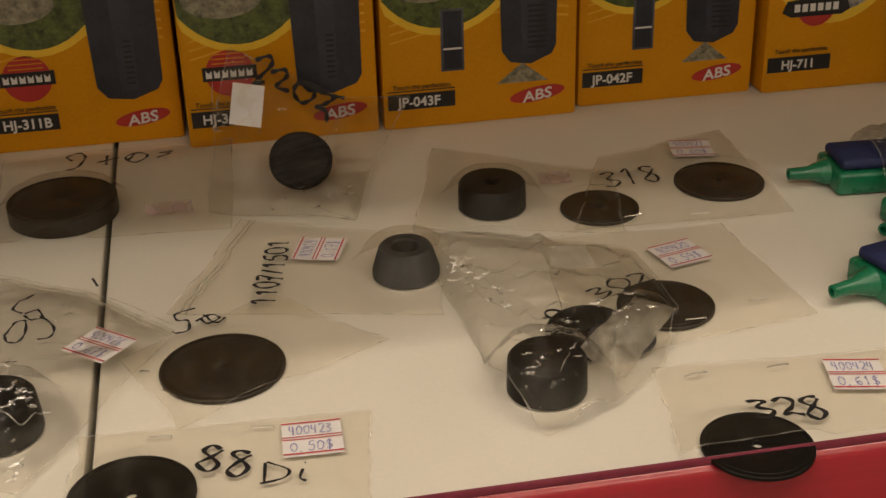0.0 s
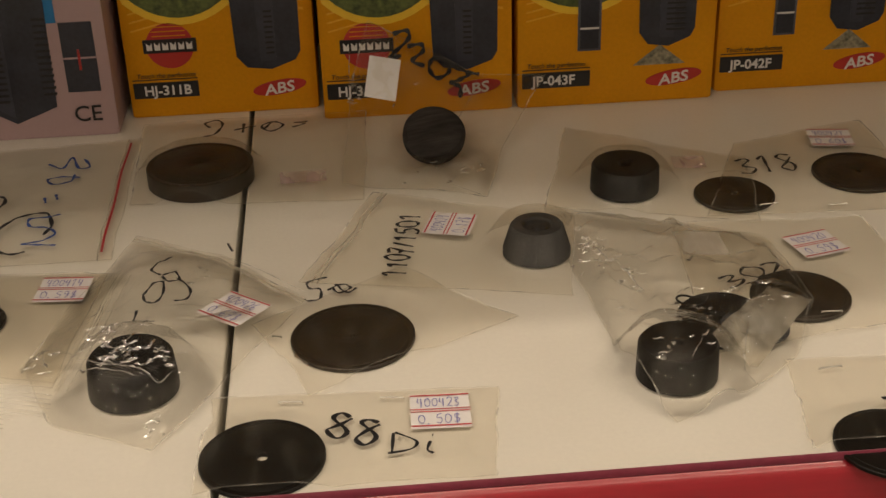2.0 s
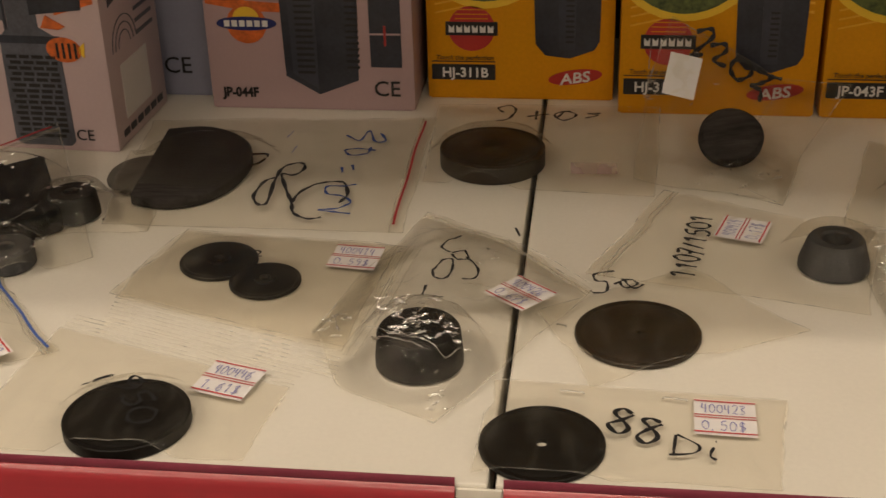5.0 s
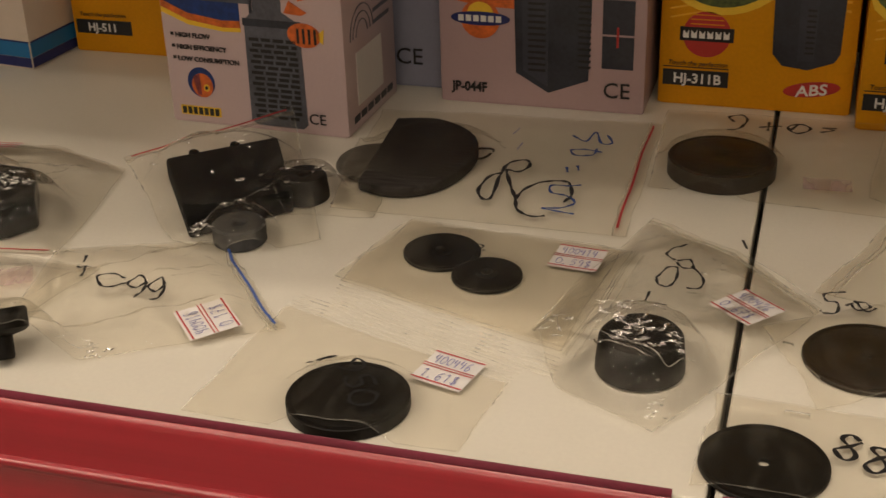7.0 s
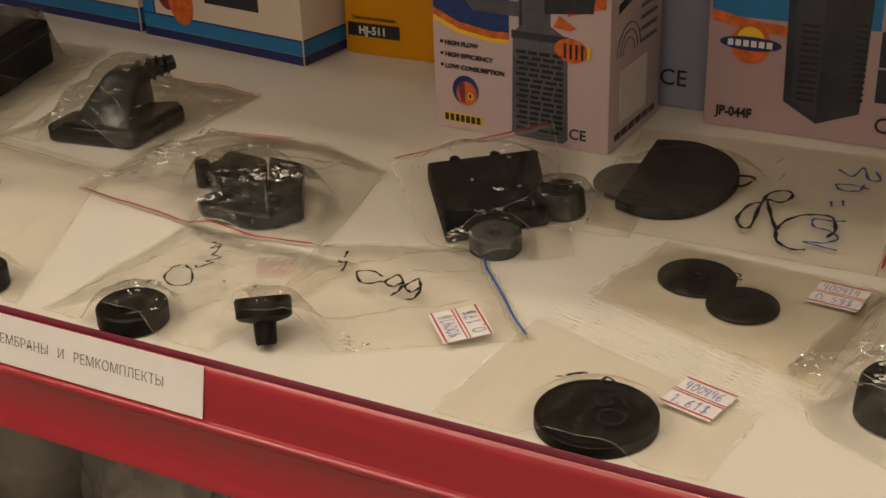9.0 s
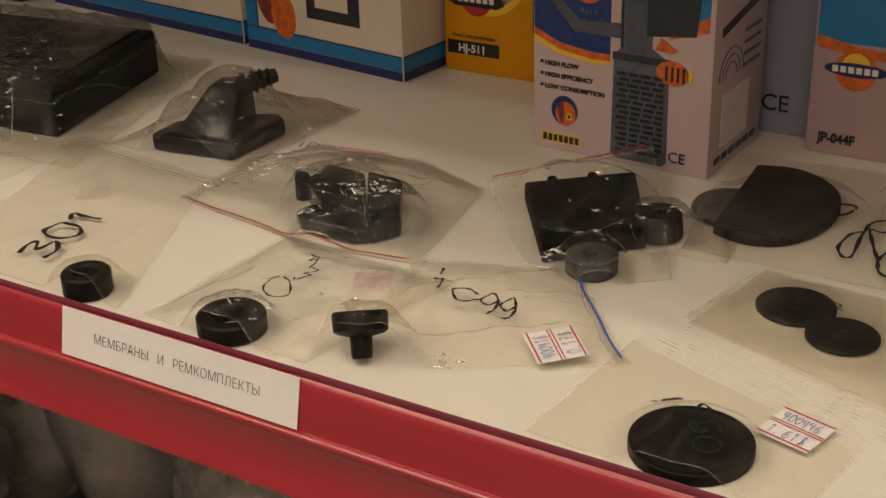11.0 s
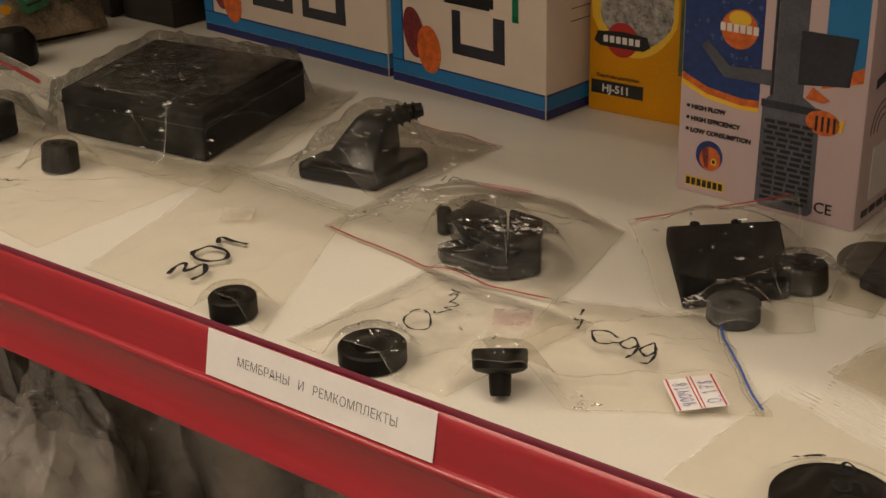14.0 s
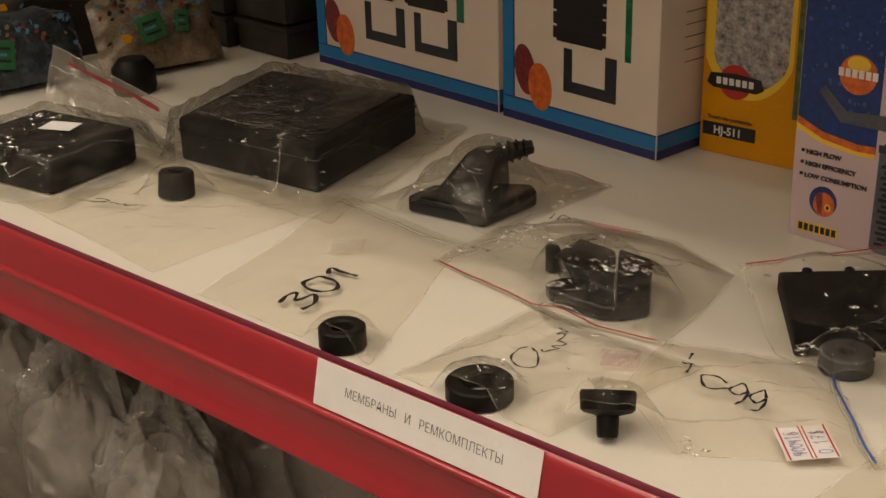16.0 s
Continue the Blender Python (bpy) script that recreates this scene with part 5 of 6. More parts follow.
loose("ink_tick", "short black tick beside the shelf joint", "mark", block(-0.0006, 0.0006, -0.005, 0.005, 0, 0.0003), INK, -0.0065, 0.2270, 0.0002, 0, 0, 18, "")

bm = bmesh.new()
loop = [Vector((0.012 * math.cos(a * 0.35) * (1 + 0.25 * math.sin(a * 0.7)), 0.008 * math.sin(a * 0.35), 0.0035)) for a in range(18)]
tube(bm, loop, 0.0007, 6)
loose("rubber_band", "thin brown rubber band curling from a pad", "rubber band", bm, RUBBER_BROWN, -0.1800, 0.3080, 0.0, 0, 0, 30)
bm = bmesh.new()
tube(bm, [Vector((0.007 * math.cos(a * 0.4), 0.009 * math.sin(a * 0.4), 0.0040 + 0.0006 * a)) for a in range(15)], 0.0006, 6)
loose("wire_loop", "thin dark wire loop inside a crumpled bag", "wire", bm, RUBBER, 0.2270, 0.1230, 0.0, 0, 0, 20)

# ---- left-hand shelf board, further along ----
def slab(name, label, category, corner, along, depth, height, mat, bevel=0.002):
    """A block whose near edge runs from corner along a direction given in metres."""
    d = Vector(along)
    turn = math.degrees(math.atan2(d.y, d.x))
    return loose(name, label, category, block(0, d.length, 0, depth, 0, height, bevel, 3), mat, corner[0], corner[1], 0.0004, 0, 0, turn)


o = (-0.308, 0.225)
th = thing("foam_block", "square black foam block in a press-seal bag", "foam block", pose(*o, 0.0004), "rubber spare parts")
part("body", prism(about([(-0.308, 0.164), (-0.263, 0.210), (-0.303, 0.285), (-0.358, 0.238)], o), 0, 0.014, 0.0022), FOAM, th)
for x, y in ((-0.344, 0.249), (-0.324, 0.266)):
    part("knob", lathe([(0, 0), (0.0032, 0), (0.0032, 0.0012), (0.0022, 0.0020), (0, 0.0022)], 16), FOAM, th, m=pose(x - o[0], y - o[1], 0.0135))
ring(-0.2790, 0.1690, 0.0150, 0.012, 0.004, "dark grey rubber bush under a foam block", mat=RUBBER_GREY)
b = Bag("press-seal bag propped up on a black block", [(-0.316, 0.158, 0.001), (-0.234, 0.178, 0.001), (-0.307, 0.318, 0.020), (-0.376, 0.220, 0.020)], [(-0.310, 0.225, 0.040, 0.007), (-0.279, 0.169, 0.014, 0.0125)], 0.003, 0.0012, 31, FILM_CRISP, 60, folds=2, via={0: [(-0.279, 0.147, 0.001)]})
b.zip_strip(2, 2, ZIP_RED, 2)
b.pleat([(-0.301, 0.166), (-0.294, 0.183), (-0.283, 0.199), (-0.277, 0.213)], 0.0006, 2)
b.pleat([(-0.276, 0.211), (-0.266, 0.200), (-0.259, 0.190)], 0.0005, 3)
b.gather(-0.302, 0.163, 0.004, 0.003, 12, 4)
cup(-0.2640, 0.2300, 0.0150, 0.016, "small black rubber cap in a thin bag", RUBBER, well=0.3)
b = Bag("thin clear bag beside a propped bag", [(-0.286, 0.198), (-0.214, 0.212), (-0.222, 0.262), (-0.286, 0.262)], [(-0.264, 0.230, 0.0145, 0.0165)], 0.002, 0.0012, 32, FILM_CRISP)
b.draw([[(0, 8), (5, 9), (4, 5), (1, 0)], [(5, 9), (9, 4)]], (-0.262, 0.251), 0.0012)

# bracket bag
o = (-0.445, 0.165)
th = thing("pump_bracket", "glossy black moulded plastic pump bracket", "bracket", pose(*o, 0.0006), "pump parts")
part("base", prism(about([(-0.479, 0.172), (-0.452, 0.149), (-0.414, 0.142), (-0.450, 0.196), (-0.480, 0.199)], o), 0, 0.0185, 0.003), PLASTIC, th)
part("side_block", prism(about([(-0.410, 0.139), (-0.399, 0.157), (-0.421, 0.194), (-0.448, 0.196), (-0.4135, 0.143)], o), 0, 0.0205, 0.003), PLASTIC, th)
part("foot", prism(about([(-0.467, 0.143), (-0.456, 0.134), (-0.419, 0.134), (-0.409, 0.141), (-0.430, 0.157), (-0.462, 0.157)], o), 0, 0.0105, 0.003), PLASTIC, th)
part("lug", lathe([(0, 0), (0.004, 0), (0.005, 0.001), (0.005, 0.016), (0.004, 0.0175), (0, 0.0175)], 24), PLASTIC, th, m=pose(-0.486 - o[0], 0.177 - o[1], 0))
part("pin", lathe([(0, 0), (0.0022, 0), (0.0022, 0.006), (0, 0.0065)], 14), PLASTIC, th, m=pose(-0.483 - o[0], 0.176 - o[1], 0.012, 0, 90, 0))
b = Bag("press-seal bag with red line and a black bracket", [(-0.558, 0.140), (-0.371, 0.128), (-0.388, 0.240), (-0.560, 0.215)], [(-0.458, 0.178, 0.026, 0.0195), (-0.420, 0.166, 0.018, 0.0215), (-0.440, 0.145, 0.018, 0.0115), (-0.520, 0.195, 0.010, 0.012)], 0.007, 0.0016, 33, FILM_CRISP, 76, lie=0.001, curl=0.003, folds=3, via={0: [(-0.470, 0.124), (-0.440, 0.118), (-0.408, 0.124)], 2: [(-0.450, 0.268), (-0.520, 0.252)]})
b.zip_strip(0, 1, ZIP_RED, 1)
b.draw([[(-37, 0), (-40, 10)], [(-32, 2), (-34, 11), (-26, 9), (-30, 4), (-22, 3)], [(-20, 4), (-18, 11), (-8, 12), (-6, 5), (-15, 2), (-20, 5)]], (-0.501, 0.243), 0.0010)
b.sticker(-0.487, 0.248, 8, 0.036, 0.013, rows=("", ""), seed=4)
b.pleat([(-0.533, 0.195), (-0.511, 0.206), (-0.497, 0.214), (-0.468, 0.205), (-0.437, 0.170), (-0.410, 0.137)], 0.0006, 5)
b.pleat([(-0.535, 0.197), (-0.522, 0.186), (-0.514, 0.178)], 0.0005, 6)
b.pleat([(-0.464, 0.150), (-0.441, 0.153), (-0.437, 0.140), (-0.445, 0.131)], 0.0005, 7)
b.gather(-0.525, 0.182, 0.008, 0.007, 46, 8)
b.gather(-0.418, 0.165, 0.008, 0.008, 30, 9)
b.gather(-0.455, 0.140, 0.006, 0.003, 16, 10)
b.gather(-0.552, 0.165, 0.008, 0.008, 12, 11)

# nozzle bag
o = (-0.600, 0.235)
th = thing("suction_nozzle", "black plastic suction nozzle with ribbed spout", "nozzle", pose(*o, 0.0006), "pump parts")
part("foot", prism(about([(-0.633, 0.197), (-0.568, 0.206), (-0.565, 0.264), (-0.576, 0.272), (-0.593, 0.262), (-0.634, 0.226)], o), 0, 0.0130, 0.003), PLASTIC, th)
part("neck", prism(about([(-0.625, 0.212), (-0.570, 0.206), (-0.585, 0.259), (-0.622, 0.250)], o), 0.010, 0.042, 0.004, about([(-0.606, 0.234), (-0.586, 0.246), (-0.593, 0.266), (-0.611, 0.252)], o)), PLASTIC, th)
aim = pose(-0.596 - o[0], 0.257 - o[1], 0.036) @ Matrix.Rotation(radians(38), 4, "Z") @ Matrix.Rotation(radians(78), 4, "Y")
part("spout", lathe([(0, 0), (0.0085, 0), (0.0068, 0.010), (0.0050, 0.026), (0.0030, 0.0265), (0.0028, 0.020), (0, 0.020)], 24), PLASTIC, th, m=aim)
for k in range(3):
    part("rib", lathe([(0, 0), (0.0080 - 0.001 * k, 0), (0.0092 - 0.001 * k, 0.0012), (0.0080 - 0.001 * k, 0.0024), (0, 0.0024)], 24), PLASTIC, th, m=aim @ pose(0, 0, 0.008 + 0.0055 * k))
b = Bag("clear press-seal bag round a black nozzle", [(-0.672, 0.188), (-0.556, 0.198), (-0.545, 0.330), (-0.640, 0.335)], [(-0.603, 0.232, 0.026, 0.030), (-0.600, 0.250, 0.014, 0.044), (-0.578, 0.255, 0.016, 0.014), (-0.622, 0.212, 0.014, 0.014)], 0.005, 0.0018, 34, FILM_CRISP, 72, folds=3, curl=0.004, via={3: [(-0.662, 0.262)]})
b.zip_strip(2, 1, ZIP_RED, 1)
b.pleat([(-0.633, 0.226), (-0.612, 0.205), (-0.580, 0.199)], 0.0006, 12)
b.pleat([(-0.612, 0.228), (-0.585, 0.215), (-0.563, 0.204)], 0.0005, 13)
b.pleat([(-0.625, 0.224), (-0.615, 0.214), (-0.607, 0.203), (-0.590, 0.207)], 0.0006, 14)
b.gather(-0.625, 0.205, 0.006, 0.005, 16, 15)
b.gather(-0.555, 0.290, 0.006, 0.010, 14, 16)

# numbered bags along the rail
ring(-0.5180, 0.0160, 0.0140, 0.0135, 0.0066, "small thick black rubber ring")
b = Bag("large flat clear bag with number in black marker", [(-0.640, 0.007), (-0.488, 0.007), (-0.560, 0.176), (-0.690, 0.190)], [(-0.5180, 0.0160, 0.0137, 0.0142)], 0.002, 0.0009, 35, lie=0.001, folds=4)
b.scribble("301", (-0.566, 0.030), (-0.580, 0.104), 0.023, 0.0024)
b.sticker(-0.6175, 0.1200, 36, 0.022, 0.023, mat=GHOST, stripes=False)
b.zip_strip(2, 1, None)
ring(-0.4170, 0.0190, 0.0186, 0.0110, 0.010, "black rubber ring with a raised collar")
b = Bag("clear bag with thin marker writing", [(-0.470, 0.007), (-0.362, 0.007), (-0.340, 0.118), (-0.462, 0.126)], [(-0.417, 0.0190, 0.0178, 0.0116)], 0.003, 0.0016, 36, FILM_CRISP, lie=0.0016, folds=3)
b.draw([[(3, 49), (8, 50), (6, 43), (11, 44), (10, 37)], [(11, 38), (17, 36), (12, 30), (18, 28), (13, 21), (9, 24)], [(2, 20), (0, 8), (10, 0), (20, 3), (14, 14), (4, 21)]], (-0.426, 0.050), 0.0011)
b.pleat([(-0.446, 0.030), (-0.430, 0.036), (-0.412, 0.034)], 0.0006, 75)
b.pleat([(-0.470, 0.022), (-0.456, 0.030), (-0.446, 0.044)], 0.0005, 76)
b.gather(-0.420, 0.030, 0.008, 0.005, 12, 77)
loose("rubber_valve", "black rubber valve with a broad head and short stem", "valve", lathe([(0, 0), (0.0048, 0), (0.0055, 0.002), (0.0058, 0.011), (0.0120, 0.0125), (0.0140, 0.014), (0.0144, 0.0225), (0.0135, 0.0240), (0.006, 0.0236), (0, 0.0230)], 40), RUBBER, -0.3370, 0.0230, 0.0034, -30, 0, 35)
b = Bag("clear press-seal bag with blue line and number", [(-0.350, 0.007), (-0.218, 0.083), (-0.286, 0.164), (-0.374, 0.136)], [(-0.338, 0.025, 0.014, 0.0245)], 0.006, 0.0018, 37, FILM, 60, lie=0.0014, folds=3)
b.zip_strip(1, 1, ZIP_BLUE, 2)
b.draw([[(-14, 26), (-12, 19)], [(-12, 12), (-6, 12), (-2, -1)], [(18, 9), (10, 13), (4, 6), (10, -2), (17, 1), (20, 6)], [(32, 6), (26, 13), (21, 6), (28, 0), (31, 7), (34, -4), (33, -10)], [(43, 5), (38, 11), (34, 4), (40, -1), (43, 5), (45, -6), (42, -11)]], (-0.334, 0.096), 0.0015)
b.pleat([(-0.318, 0.034), (-0.306, 0.040), (-0.300, 0.047)], 0.0007, 71)
b.gather(-0.300, 0.043, 0.006, 0.004, 14, 72)
b.pleat([(-0.352, 0.050), (-0.336, 0.052), (-0.318, 0.046)], 0.0006, 73)
b.gather(-0.344, 0.026, 0.008, 0.006, 10, 74)
b.sticker(-0.2550, 0.0755, 134, rows=("400418", "0,17$"))
b.sticker(-0.3800, 0.0980, 30, 0.022, 0.020, mat=PINK_PAPER, stripes=False)

# small bush, wide flat bag and the large black block
cup(-0.7960, 0.1150, 0.0138, 0.020, "small black rubber bush", RUBBER, taper=0.95, well=0.4, rx=-6)
b = Bag("wide flat clear bag with a small rubber bush", [(-0.880, 0.030), (-0.690, 0.012), (-0.684, 0.185), (-0.830, 0.160)], [(-0.796, 0.115, 0.013, 0.0205)], 0.002, 0.0012, 38, lie=0.001, folds=6)
b.scribble("2~", (-0.830, 0.060), (-0.800, 0.071), 0.008, 0.0011)
b.sticker(-0.820, 0.128, 30, 0.026, 0.016, mat=PINK_PAPER, stripes=False)
o = (-0.800, 0.250)
th = thing("filter_cassette", "large flat black filter cassette in clear film", "filter", pose(*o, 0.0004), "pump parts")
box = [(-0.860, 0.171), (-0.712, 0.183), (-0.747, 0.334), (-0.908, 0.315)]
part("body", prism(about(box, o), 0, 0.0365, 0.0035), FOAM, th)
part("lid", prism([(x * 0.86, y * 0.86) for x, y in about(box, o)], 0.0368, 0.0400, 0.0014), PLASTIC, th, "shallow glossy lid")
part("seam", prism([(x * 1.004, y * 1.004) for x, y in about(box, o)], 0.0255, 0.0272, 0.0004, seg=1), PLASTIC, th)


def wrap(label, corner, along, depth, height, seed, slack=0.006, across=None):
    """Film drawn over a block and falling slack to the shelf round it."""
    d = Vector((*along, 0))
    e = Vector((*across, 0)) if across else Vector((-d.y, d.x, 0)).normalized() * depth
    th = thing("film_wrap", label, "plastic bag", Matrix.Translation((*corner, 0)), "bags of spare parts")
    bm = bmesh.new()
    n, m = 60, 0.28
    grid = []
    for j in range(n + 1):
        row = []
        for i in range(n + 1):
            u, v = -m + (1 + 2 * m) * i / n, -m + (1 + 2 * m) * j / n
            p = d * u + e * v
            ox = max(0, -u, u - 1) * d.length
            oy = max(0, -v, v - 1) * depth
            far = math.hypot(ox, oy)
            q = (p + Vector((corner[0], corner[1], 0))) * 30 + Vector((seed, 0, 0))
            fold = max(0, 1 - 2.4 * abs(noise.noise(q))) ** 3 * 0.0025 + 0.0008 * noise.noise(q * 3)
            t = max(0, 1 - (far - slack * 0.3) / (0.010 + slack * (1 + noise.noise(q * 0.5))))
            t = min(1, t)
            z = height * t * t * (3 - 2 * t) + 0.0016 + max(0, fold)
            row.append(bm.verts.new(p + Vector((0, 0, z))))
        grid.append(row)
    for j in range(n):
        for i in range(n):
            bm.faces.new((grid[j][i], grid[j][i + 1], grid[j + 1][i + 1], grid[j + 1][i]))
    bm.normal_update()
    tree = BVHTree.FromBMesh(bm)
    rnd = random.Random(seed)
    # glint slivers added over the wrapped block
    fb = bmesh.new()
    spots = []
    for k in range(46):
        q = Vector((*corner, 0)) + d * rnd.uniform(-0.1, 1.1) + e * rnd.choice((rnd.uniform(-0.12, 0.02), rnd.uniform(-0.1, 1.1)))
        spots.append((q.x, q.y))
    glint_facets(fb, tree, Vector((*corner, 0)), spots, rnd)
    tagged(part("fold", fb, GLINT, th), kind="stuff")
    edge = [grid[0], [r[-1] for r in grid], grid[-1], [r[0] for r in grid]]
    weld = bmesh.new()
    for side_row in edge:
        ribbon(weld, [v.co + Vector((0, 0, 0.0004)) for v in side_row], 0.0014, Vector((0, 0, 1)))
    part("film", bm, FILM_CRISP, th)
    part("weld", weld, WELD, th)
    return th, Film(Vector((*corner, 0)), Vector((0, 0, 1)), Vector((*corner, 0)), tree, th)


_, b = wrap("loose clear film wrapped over a black cassette", (-0.862, 0.170), (0.150, 0.012), 0.150, 0.0425, 3, across=(-0.043, 0.148))
b.pleat([(-0.866, 0.172), (-0.830, 0.177), (-0.790, 0.176), (-0.752, 0.184)], 0.0006, 51)
b.pleat([(-0.790, 0.181), (-0.760, 0.192), (-0.728, 0.194)], 0.0005, 52)
b.pleat([(-0.744, 0.188), (-0.741, 0.176), (-0.738, 0.168), (-0.736, 0.160)], 0.0010, 53)
b.pleat([(-0.703, 0.176), (-0.716, 0.230), (-0.728, 0.290), (-0.733, 0.318)], 0.0005, 54)
b.pleat([(-0.845, 0.205), (-0.800, 0.222), (-0.752, 0.238)], 0.0003, 55)
b.pleat([(-0.872, 0.235), (-0.835, 0.240), (-0.790, 0.262)], 0.0003, 56)
b.pleat([(-0.800, 0.164), (-0.775, 0.170), (-0.752, 0.166)], 0.0004, 57)
b.gather(-0.742, 0.172, 0.002, 0.006, 18, 58)
b.gather(-0.725, 0.345, 0.008, 0.008, 12, 59)
slab("sponge_block", "black sponge block in a press-seal bag", "sponge", (-0.9780, 0.0380), (0.107, 0.016), 0.095, 0.030, FOAM, 0.005)
th, b = wrap("press-seal bag with red line over a black sponge", (-0.978, 0.038), (0.107, 0.016), 0.095, 0.032, 9, 0.012)
b.pleat([(-0.945, 0.050), (-0.920, 0.042), (-0.895, 0.036), (-0.872, 0.044)], 0.0007, 61)
b.pleat([(-0.940, 0.062), (-0.920, 0.052), (-0.905, 0.040)], 0.0006, 62)
b.pleat([(-0.862, 0.050), (-0.868, 0.090), (-0.874, 0.138)], 0.0006, 63)
b.gather(-0.935, 0.050, 0.010, 0.006, 22, 64)
b.gather(-0.950, 0.110, 0.010, 0.010, 16, 65)
flap = bmesh.new()
rows = []
for k in range(21):
    t = k / 20
    top = Vector((0.112, 0.134, 0.044)).lerp(Vector((-0.050, 0.134, 0.071)), t)
    foot = Vector((0.122, 0.124, 0.001)).lerp(Vector((-0.030, 0.106, 0.032)), t)
    rows.append([flap.verts.new(top.lerp(foot, j / 12) + Vector((0, 0.002 * noise.noise(Vector((k * 0.2, j * 0.25, 2))), 0.001 * noise.noise(Vector((k * 0.4, j * 0.5, 8)))))) for j in range(13)])
for r, q in zip(rows, rows[1:]):
    for j in range(12):
        flap.faces.new((r[j], r[j + 1], q[j + 1], q[j]))
bm = bmesh.new()
ribbon(bm, [rows[k][2].co + Vector((0, -0.0008, 0)) for k in range(2, 18)], 0.0040, Vector((0.1, -0.9, 0.4)), True)
part("zip_line", bm, material("faded_red_zip", (0.24, 0.030, 0.030), 0.4, bump=0), th, "faded red press-seal strip", smooth=False)
seam = bmesh.new()
tube(seam, [r[4].co + Vector((0, -0.0006, 0)) for r in rows], 0.0006, 6)
tube(seam, [r[0].co.copy() for r in rows], 0.0005, 6)
part("seam", seam, WELD, th)
part("flap", flap, FLAP, th, "standing mouth of the bag")
loose("paper_slip", "small pale paper slip on a sponge", "paper", block(0, 0.028, 0, 0.020, 0, 0.0004), PAPER, -0.925, 0.084, 0.0370, 0, 0, 24, "")

# ---- far end: trays and bright packets ----
# the second stack is added, to darken the gap beside the packets
for k in range(8):
    th = thing("storage_tray", "brown ribbed plastic tray in a stack, the second stack added", "tray", pose((-1.1080, -1.1990)[k // 4], (0.4420, 0.4380)[k // 4], 0.0004 + 0.036 * (k % 4), 0, 0, -4), "stacked trays")
    part("body", block(0.003, 0.087, 0.003, 0.07, 0, 0.030, 0.003), TRAY, th)
    part("rim", block(0, 0.090, 0, 0.073, 0.027, 0.034, 0.002), TRAY, th)


def packet(x, y, w, h, turn, lean, seed, film, marks, label):
    """A pillow packet standing up, printed with green name plates and bright specks."""
    th = thing("food_packet", label, "packet", pose(x, y, 0.004, lean, 0, turn), "bright packets")
    bm = bmesh.new()

    def bulge(u, v):
        return 0.018 * max(0, math.sin(math.pi * u) * math.sin(math.pi * min(1, 0.12 + 0.88 * v))) ** 0.6

    for sgn in (-1, 1):
        g = []
        for j in range(25):
            row = []
            for i in range(25):
                u, v = i / 24, j / 24
                top = 1 - 0.42 * max(0, abs(u - 0.5) * 2 - 0.45) ** 1.3
                crush = 0.005 * noise.noise(Vector((u * 6 + seed, v * 6, sgn))) + 0.002 * noise.noise(Vector((u * 17, v * 17 + seed, sgn)))
                row.append(bm.verts.new(((u - 0.5) * w, sgn * bulge(u, v) + crush, max(0, v * h * top + 0.004 * noise.noise(Vector((u * 7, seed, v * 3))) * v))))
            g.append(row)
        for j in range(24):
            for i in range(24):
                bm.faces.new((g[j][i], g[j][i + 1], g[j + 1][i + 1], g[j + 1][i]))
    bm.normal_update()
    tree = BVHTree.FromBMesh(bm)
    part("pouch", bm, film, th)
    rnd = random.Random(seed)

    def spot(u, v, lift):
        hit = tree.ray_cast(Vector((u * w, -0.2, v * h)), Vector((0, 1, 0)))
        return None if hit[0] is None else Matrix.Translation(hit[0] + Vector((0, -lift, 0))) @ Matrix.Rotation(radians(rnd.uniform(-14, 14)), 4, "Y")

    for u, v, mw, mh in marks:
        m = spot(u, v, 0.005)
        if m is None:
            continue
        tag = part("name_plate", block(-mw, mw, -0.0006, 0.0006, -mh, mh, 0.0005), GREEN_PRINT, th, "green printed name plate", m)
        for k in range(3):
            part("printed_bar", block(-mw * 0.6, mw * (0.6 - 0.3 * (k == 1)), -0.0011, -0.0007, mh * (0.42 - 0.42 * k) - mh * 0.1, mh * (0.42 - 0.42 * k) + mh * 0.1), PALE_BLUE if k == 1 else BLACK_PRINT, tag)
    for k in range(70):
        m = spot(rnd.uniform(-0.46, 0.46), min(0.95, rnd.choice((rnd.uniform(0.30, 0.9), rnd.gauss(0.74, 0.08), rnd.gauss(0.74, 0.08)))), 0.0012)
        if m is not None:
            part("printed_speck", plate(oval(0, 0, rnd.uniform(0.0010, 0.0042), rnd.uniform(0.0008, 0.0030), rnd.uniform(0, 90), 5), 0.0006), rnd.choice((PALE_BLUE, PALE_BLUE, PALE_BLUE, BLACK_PRINT, TRAY, TRAY, CREAM_FOOD, FISH_RED)), th, m=m, smooth=False)
    for k in range(2):
        m = spot(rnd.uniform(-0.3, 0.4), rnd.uniform(0.3, 0.7), 0.0016)
        if m is not None:
            part("printed_patch", plate(oval(0, 0, 0.006, 0.005, rnd.uniform(0, 90), 6), 0.0006), YELLOW, th, m=m, smooth=False)
    return th


packet(-1.0900, 0.3360, 0.130, 0.092, 76, -24, 1, CREAM_FOOD, [(-0.10, 0.42, 0.014, 0.013), (0.16, 0.45, 0.007, 0.011)], "cream patterned plastic packet with green name plates")
packet(-1.1480, 0.2050, 0.140, 0.075, 80, -20, 2, CANDY, [(-0.12, 0.42, 0.012, 0.014)], "dark patterned plastic packet with green name plate")
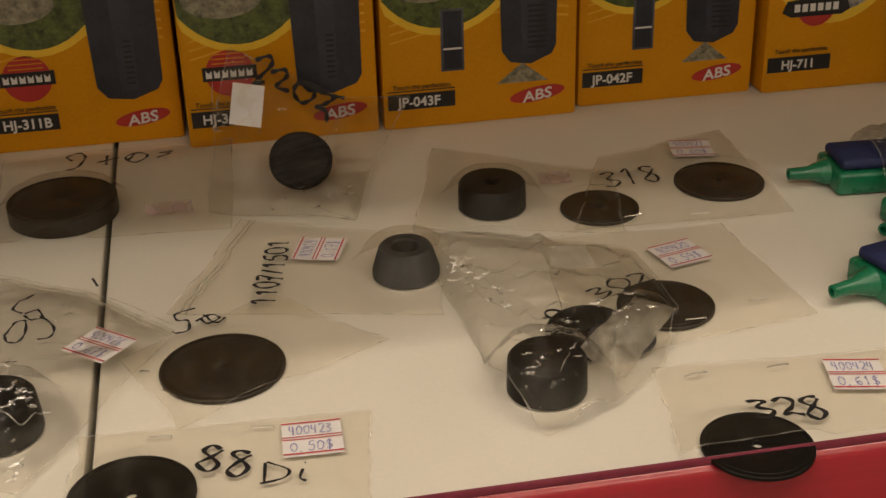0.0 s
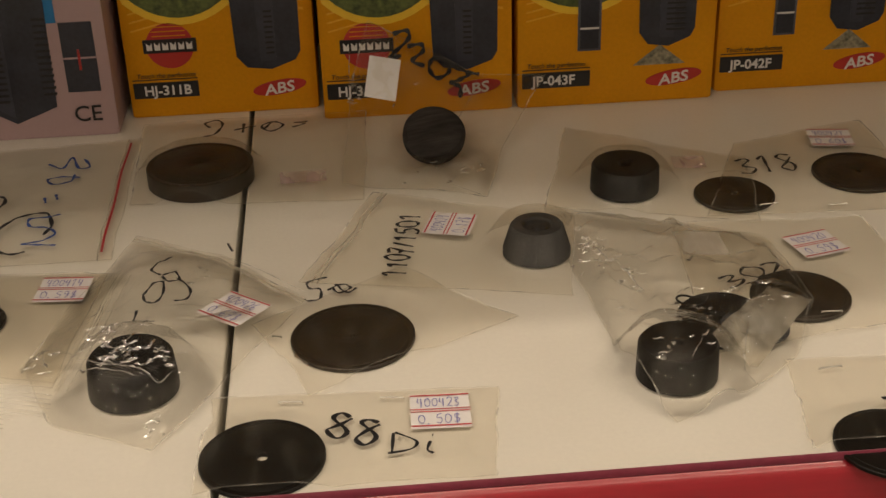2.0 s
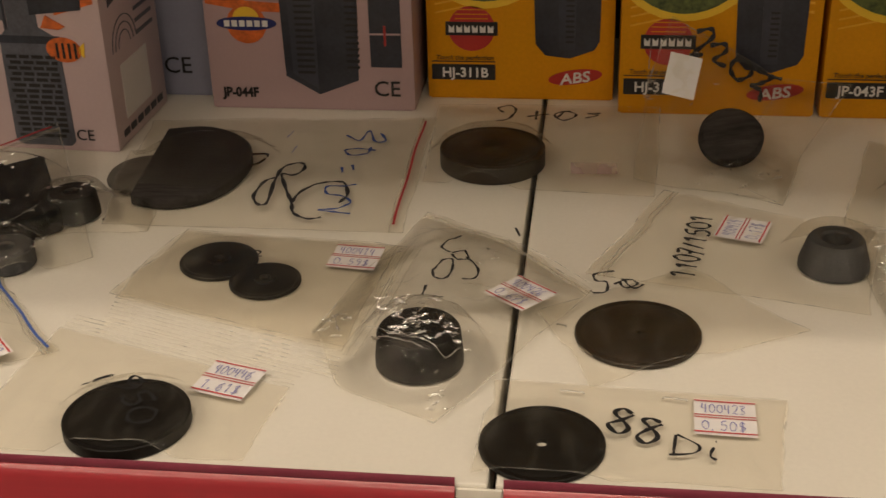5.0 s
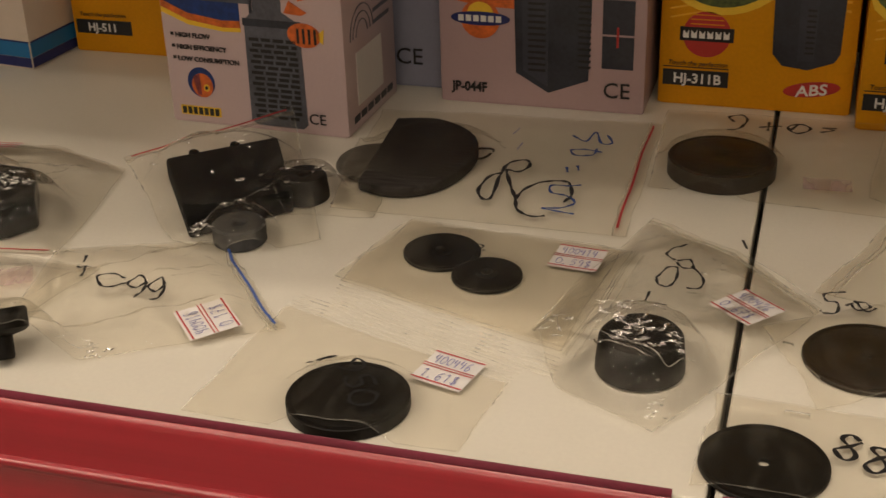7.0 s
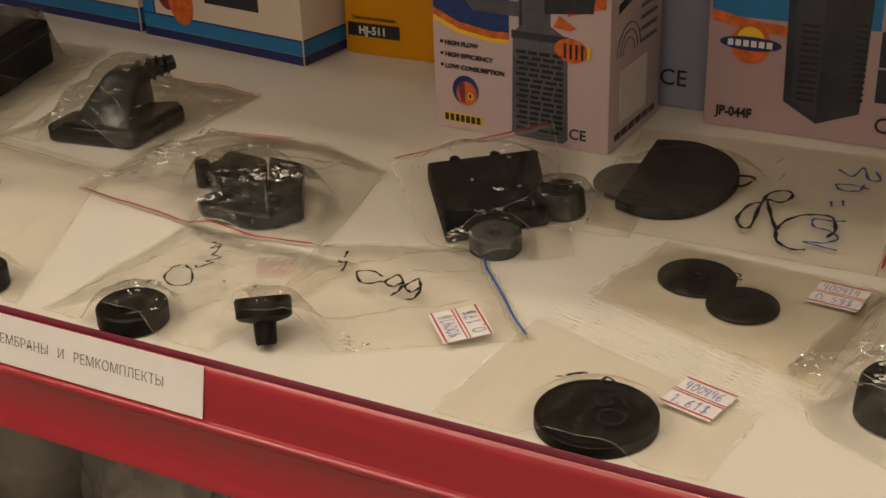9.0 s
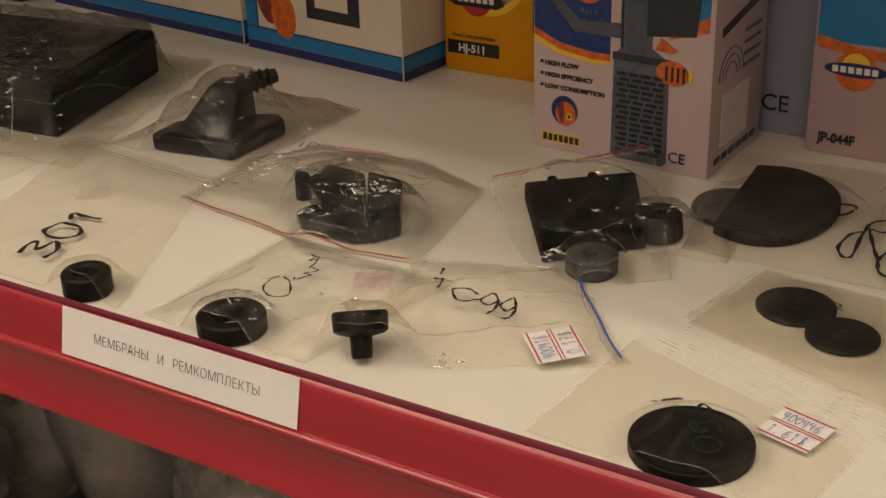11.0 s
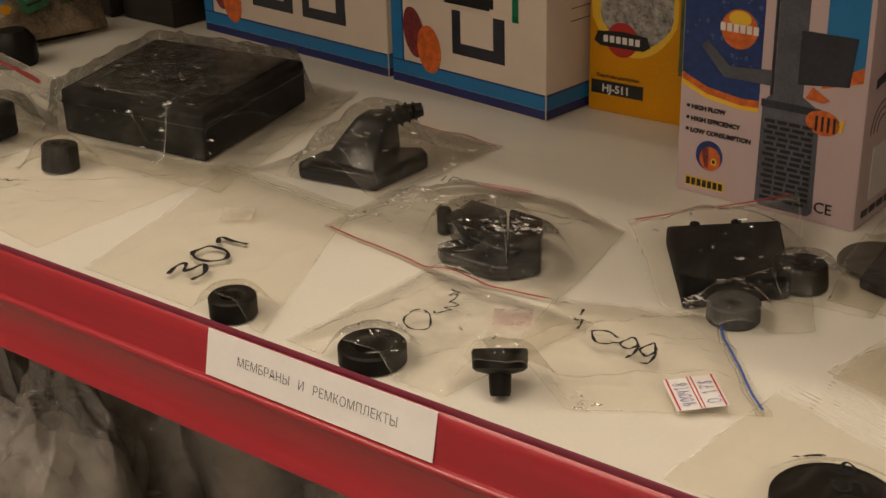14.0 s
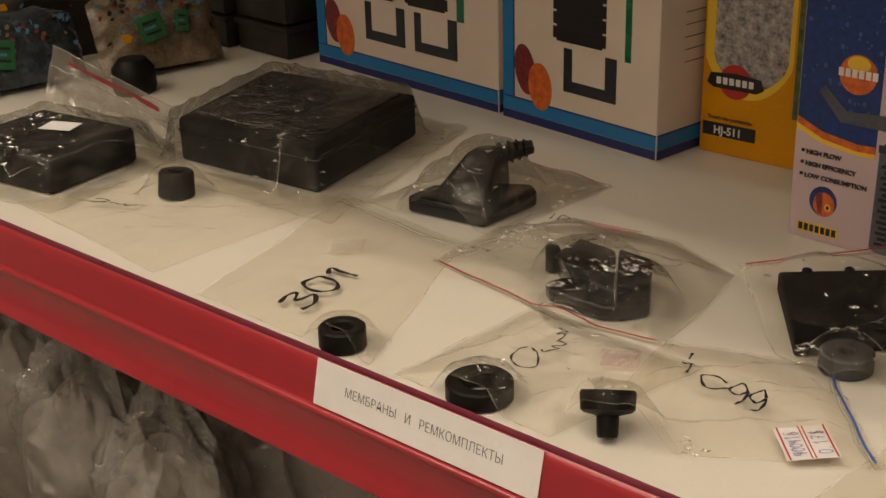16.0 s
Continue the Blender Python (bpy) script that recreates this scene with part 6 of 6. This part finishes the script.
packet(-1.2150, 0.2700, 0.150, 0.150, 74, -12, 5, TRAY, [], "dark brown plastic packet leaning behind others")
loose("rubber_plug", "domed black cap standing before bright packets", "rubber plug", lathe([(0, 0), (0.019, 0), (0.021, 0.006), (0.020, 0.024), (0.013, 0.033), (0, 0.036)], 40, 0.03), RUBBER, -1.0560, 0.2720, 0.0005)


# ---- green air stones at the other end ----
def air_stone(x, y, turn, label):
    th = thing("air_stone", label, "air stone", pose(x, y, 0.0005, 0, 0, turn), "air stones")
    part("holder", block(0, 0.064, -0.019, 0.019, 0, 0.0145, 0.003, 3), GREEN_PLASTIC, th)
    part("stone", block(0.003, 0.061, -0.016, 0.016, 0.0148, 0.0215, 0.003, 3), BLUE_STONE, th, "dark blue porous stone")
    part("nozzle", lathe([(0, 0), (0.0085, 0), (0.0065, 0.006), (0.0042, 0.012), (0.0036, 0.024), (0.002, 0.0245), (0.0018, 0.020), (0, 0.020)], 24), GREEN_PLASTIC, th, m=pose(0, 0, 0.0085, 0, -90, 0))
    return th


air_stone(0.4280, 0.2520, -4, "green plastic air stone with blue stone insert")
air_stone(0.3900, 0.1180, 14, "green plastic air stone lying by the rail")
air_stone(0.4450, 0.1830, 30, "green plastic air stone behind another one")
b = Bag("clear bag over green air stones", [(0.450, 0.105), (0.560, 0.120), (0.560, 0.300), (0.455, 0.285)], [(0.47, 0.252, 0.02, 0.0225), (0.475, 0.2, 0.02, 0.0225), (0.465, 0.14, 0.02, 0.022)], 0.004, 0.003, 41, FILM_CRISP, folds=3)
loose("dark_packet", "dark brown printed packet beside a carton", "packet", block(0, 0.05, 0, 0.06, 0, 0.03, 0.006, 3), TRAY, 0.540, 0.330, 0.0005, 0, 0, -12, "")

# ---- shelf below: bags of grey gravel in the shade ----
def gravel_bag(x, y, w, d, h, seed):
    th = thing("gravel_bag", "clear bag of grey filter gravel in shade", "plastic bag", pose(x, y, -0.2995, 0, 0, seed * 17 % 40 - 20), "bags on the shelf below")
    for name, grow, mat, top in (("gravel_fill", 1.0, GRAVEL, 0.78), ("film", 1.10, SACK, 1.0)):
        bm = bmesh.new()
        bmesh.ops.create_icosphere(bm, subdivisions=4, radius=1)
        for v in bm.verts:
            p = v.co.copy()
            q = p * 1.8 + Vector((seed * 3.1, grow, 0))
            k = 1 + 0.16 * noise.noise(q) + 0.07 * noise.noise(q * 3)
            if name == "film":
                k += 0.10 * max(0, 1 - 3 * abs(noise.noise(q * 1.1))) ** 2 + 0.03 * max(0, 1 - 3 * abs(noise.noise(q * 2.6))) ** 2
            z = max(0.0, 0.5 + 0.5 * p.z * 1.15) ** 0.8
            pinch = 1 if z < 0.7 or name == "gravel_fill" else 1 - (z - 0.7) * 1.6
            v.co = Vector((p.x * w / 2 * k * grow * max(0.25, pinch), p.y * d / 2 * k * grow * max(0.25, pinch), z * h * top * k))
        if name == "film":
            bm.normal_update()
            tree = BVHTree.FromBMesh(bm)
        part(name, bm, mat, th)
    rnd = random.Random(seed)
    # glint slivers added over the near side of the sack
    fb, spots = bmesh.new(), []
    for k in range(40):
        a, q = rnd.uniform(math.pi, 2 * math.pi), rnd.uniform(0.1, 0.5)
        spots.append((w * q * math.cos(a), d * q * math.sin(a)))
    glint_facets(fb, tree, Vector((0, 0, 0)), spots, rnd)
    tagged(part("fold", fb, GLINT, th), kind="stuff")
    return th


rnd = random.Random(8)
for k in range(5):
    gravel_bag(-1.17 + 0.11 * k, 0.035 + rnd.uniform(-0.01, 0.01), rnd.uniform(0.10, 0.12), 0.09, rnd.uniform(0.17, 0.21), k + 21)
for k in range(11):
    gravel_bag(-1.12 + 0.125 * k + rnd.uniform(-0.02, 0.02), 0.12 + rnd.uniform(-0.02, 0.03), rnd.uniform(0.11, 0.14), rnd.uniform(0.10, 0.13), rnd.uniform(0.15, 0.21), k + 1)
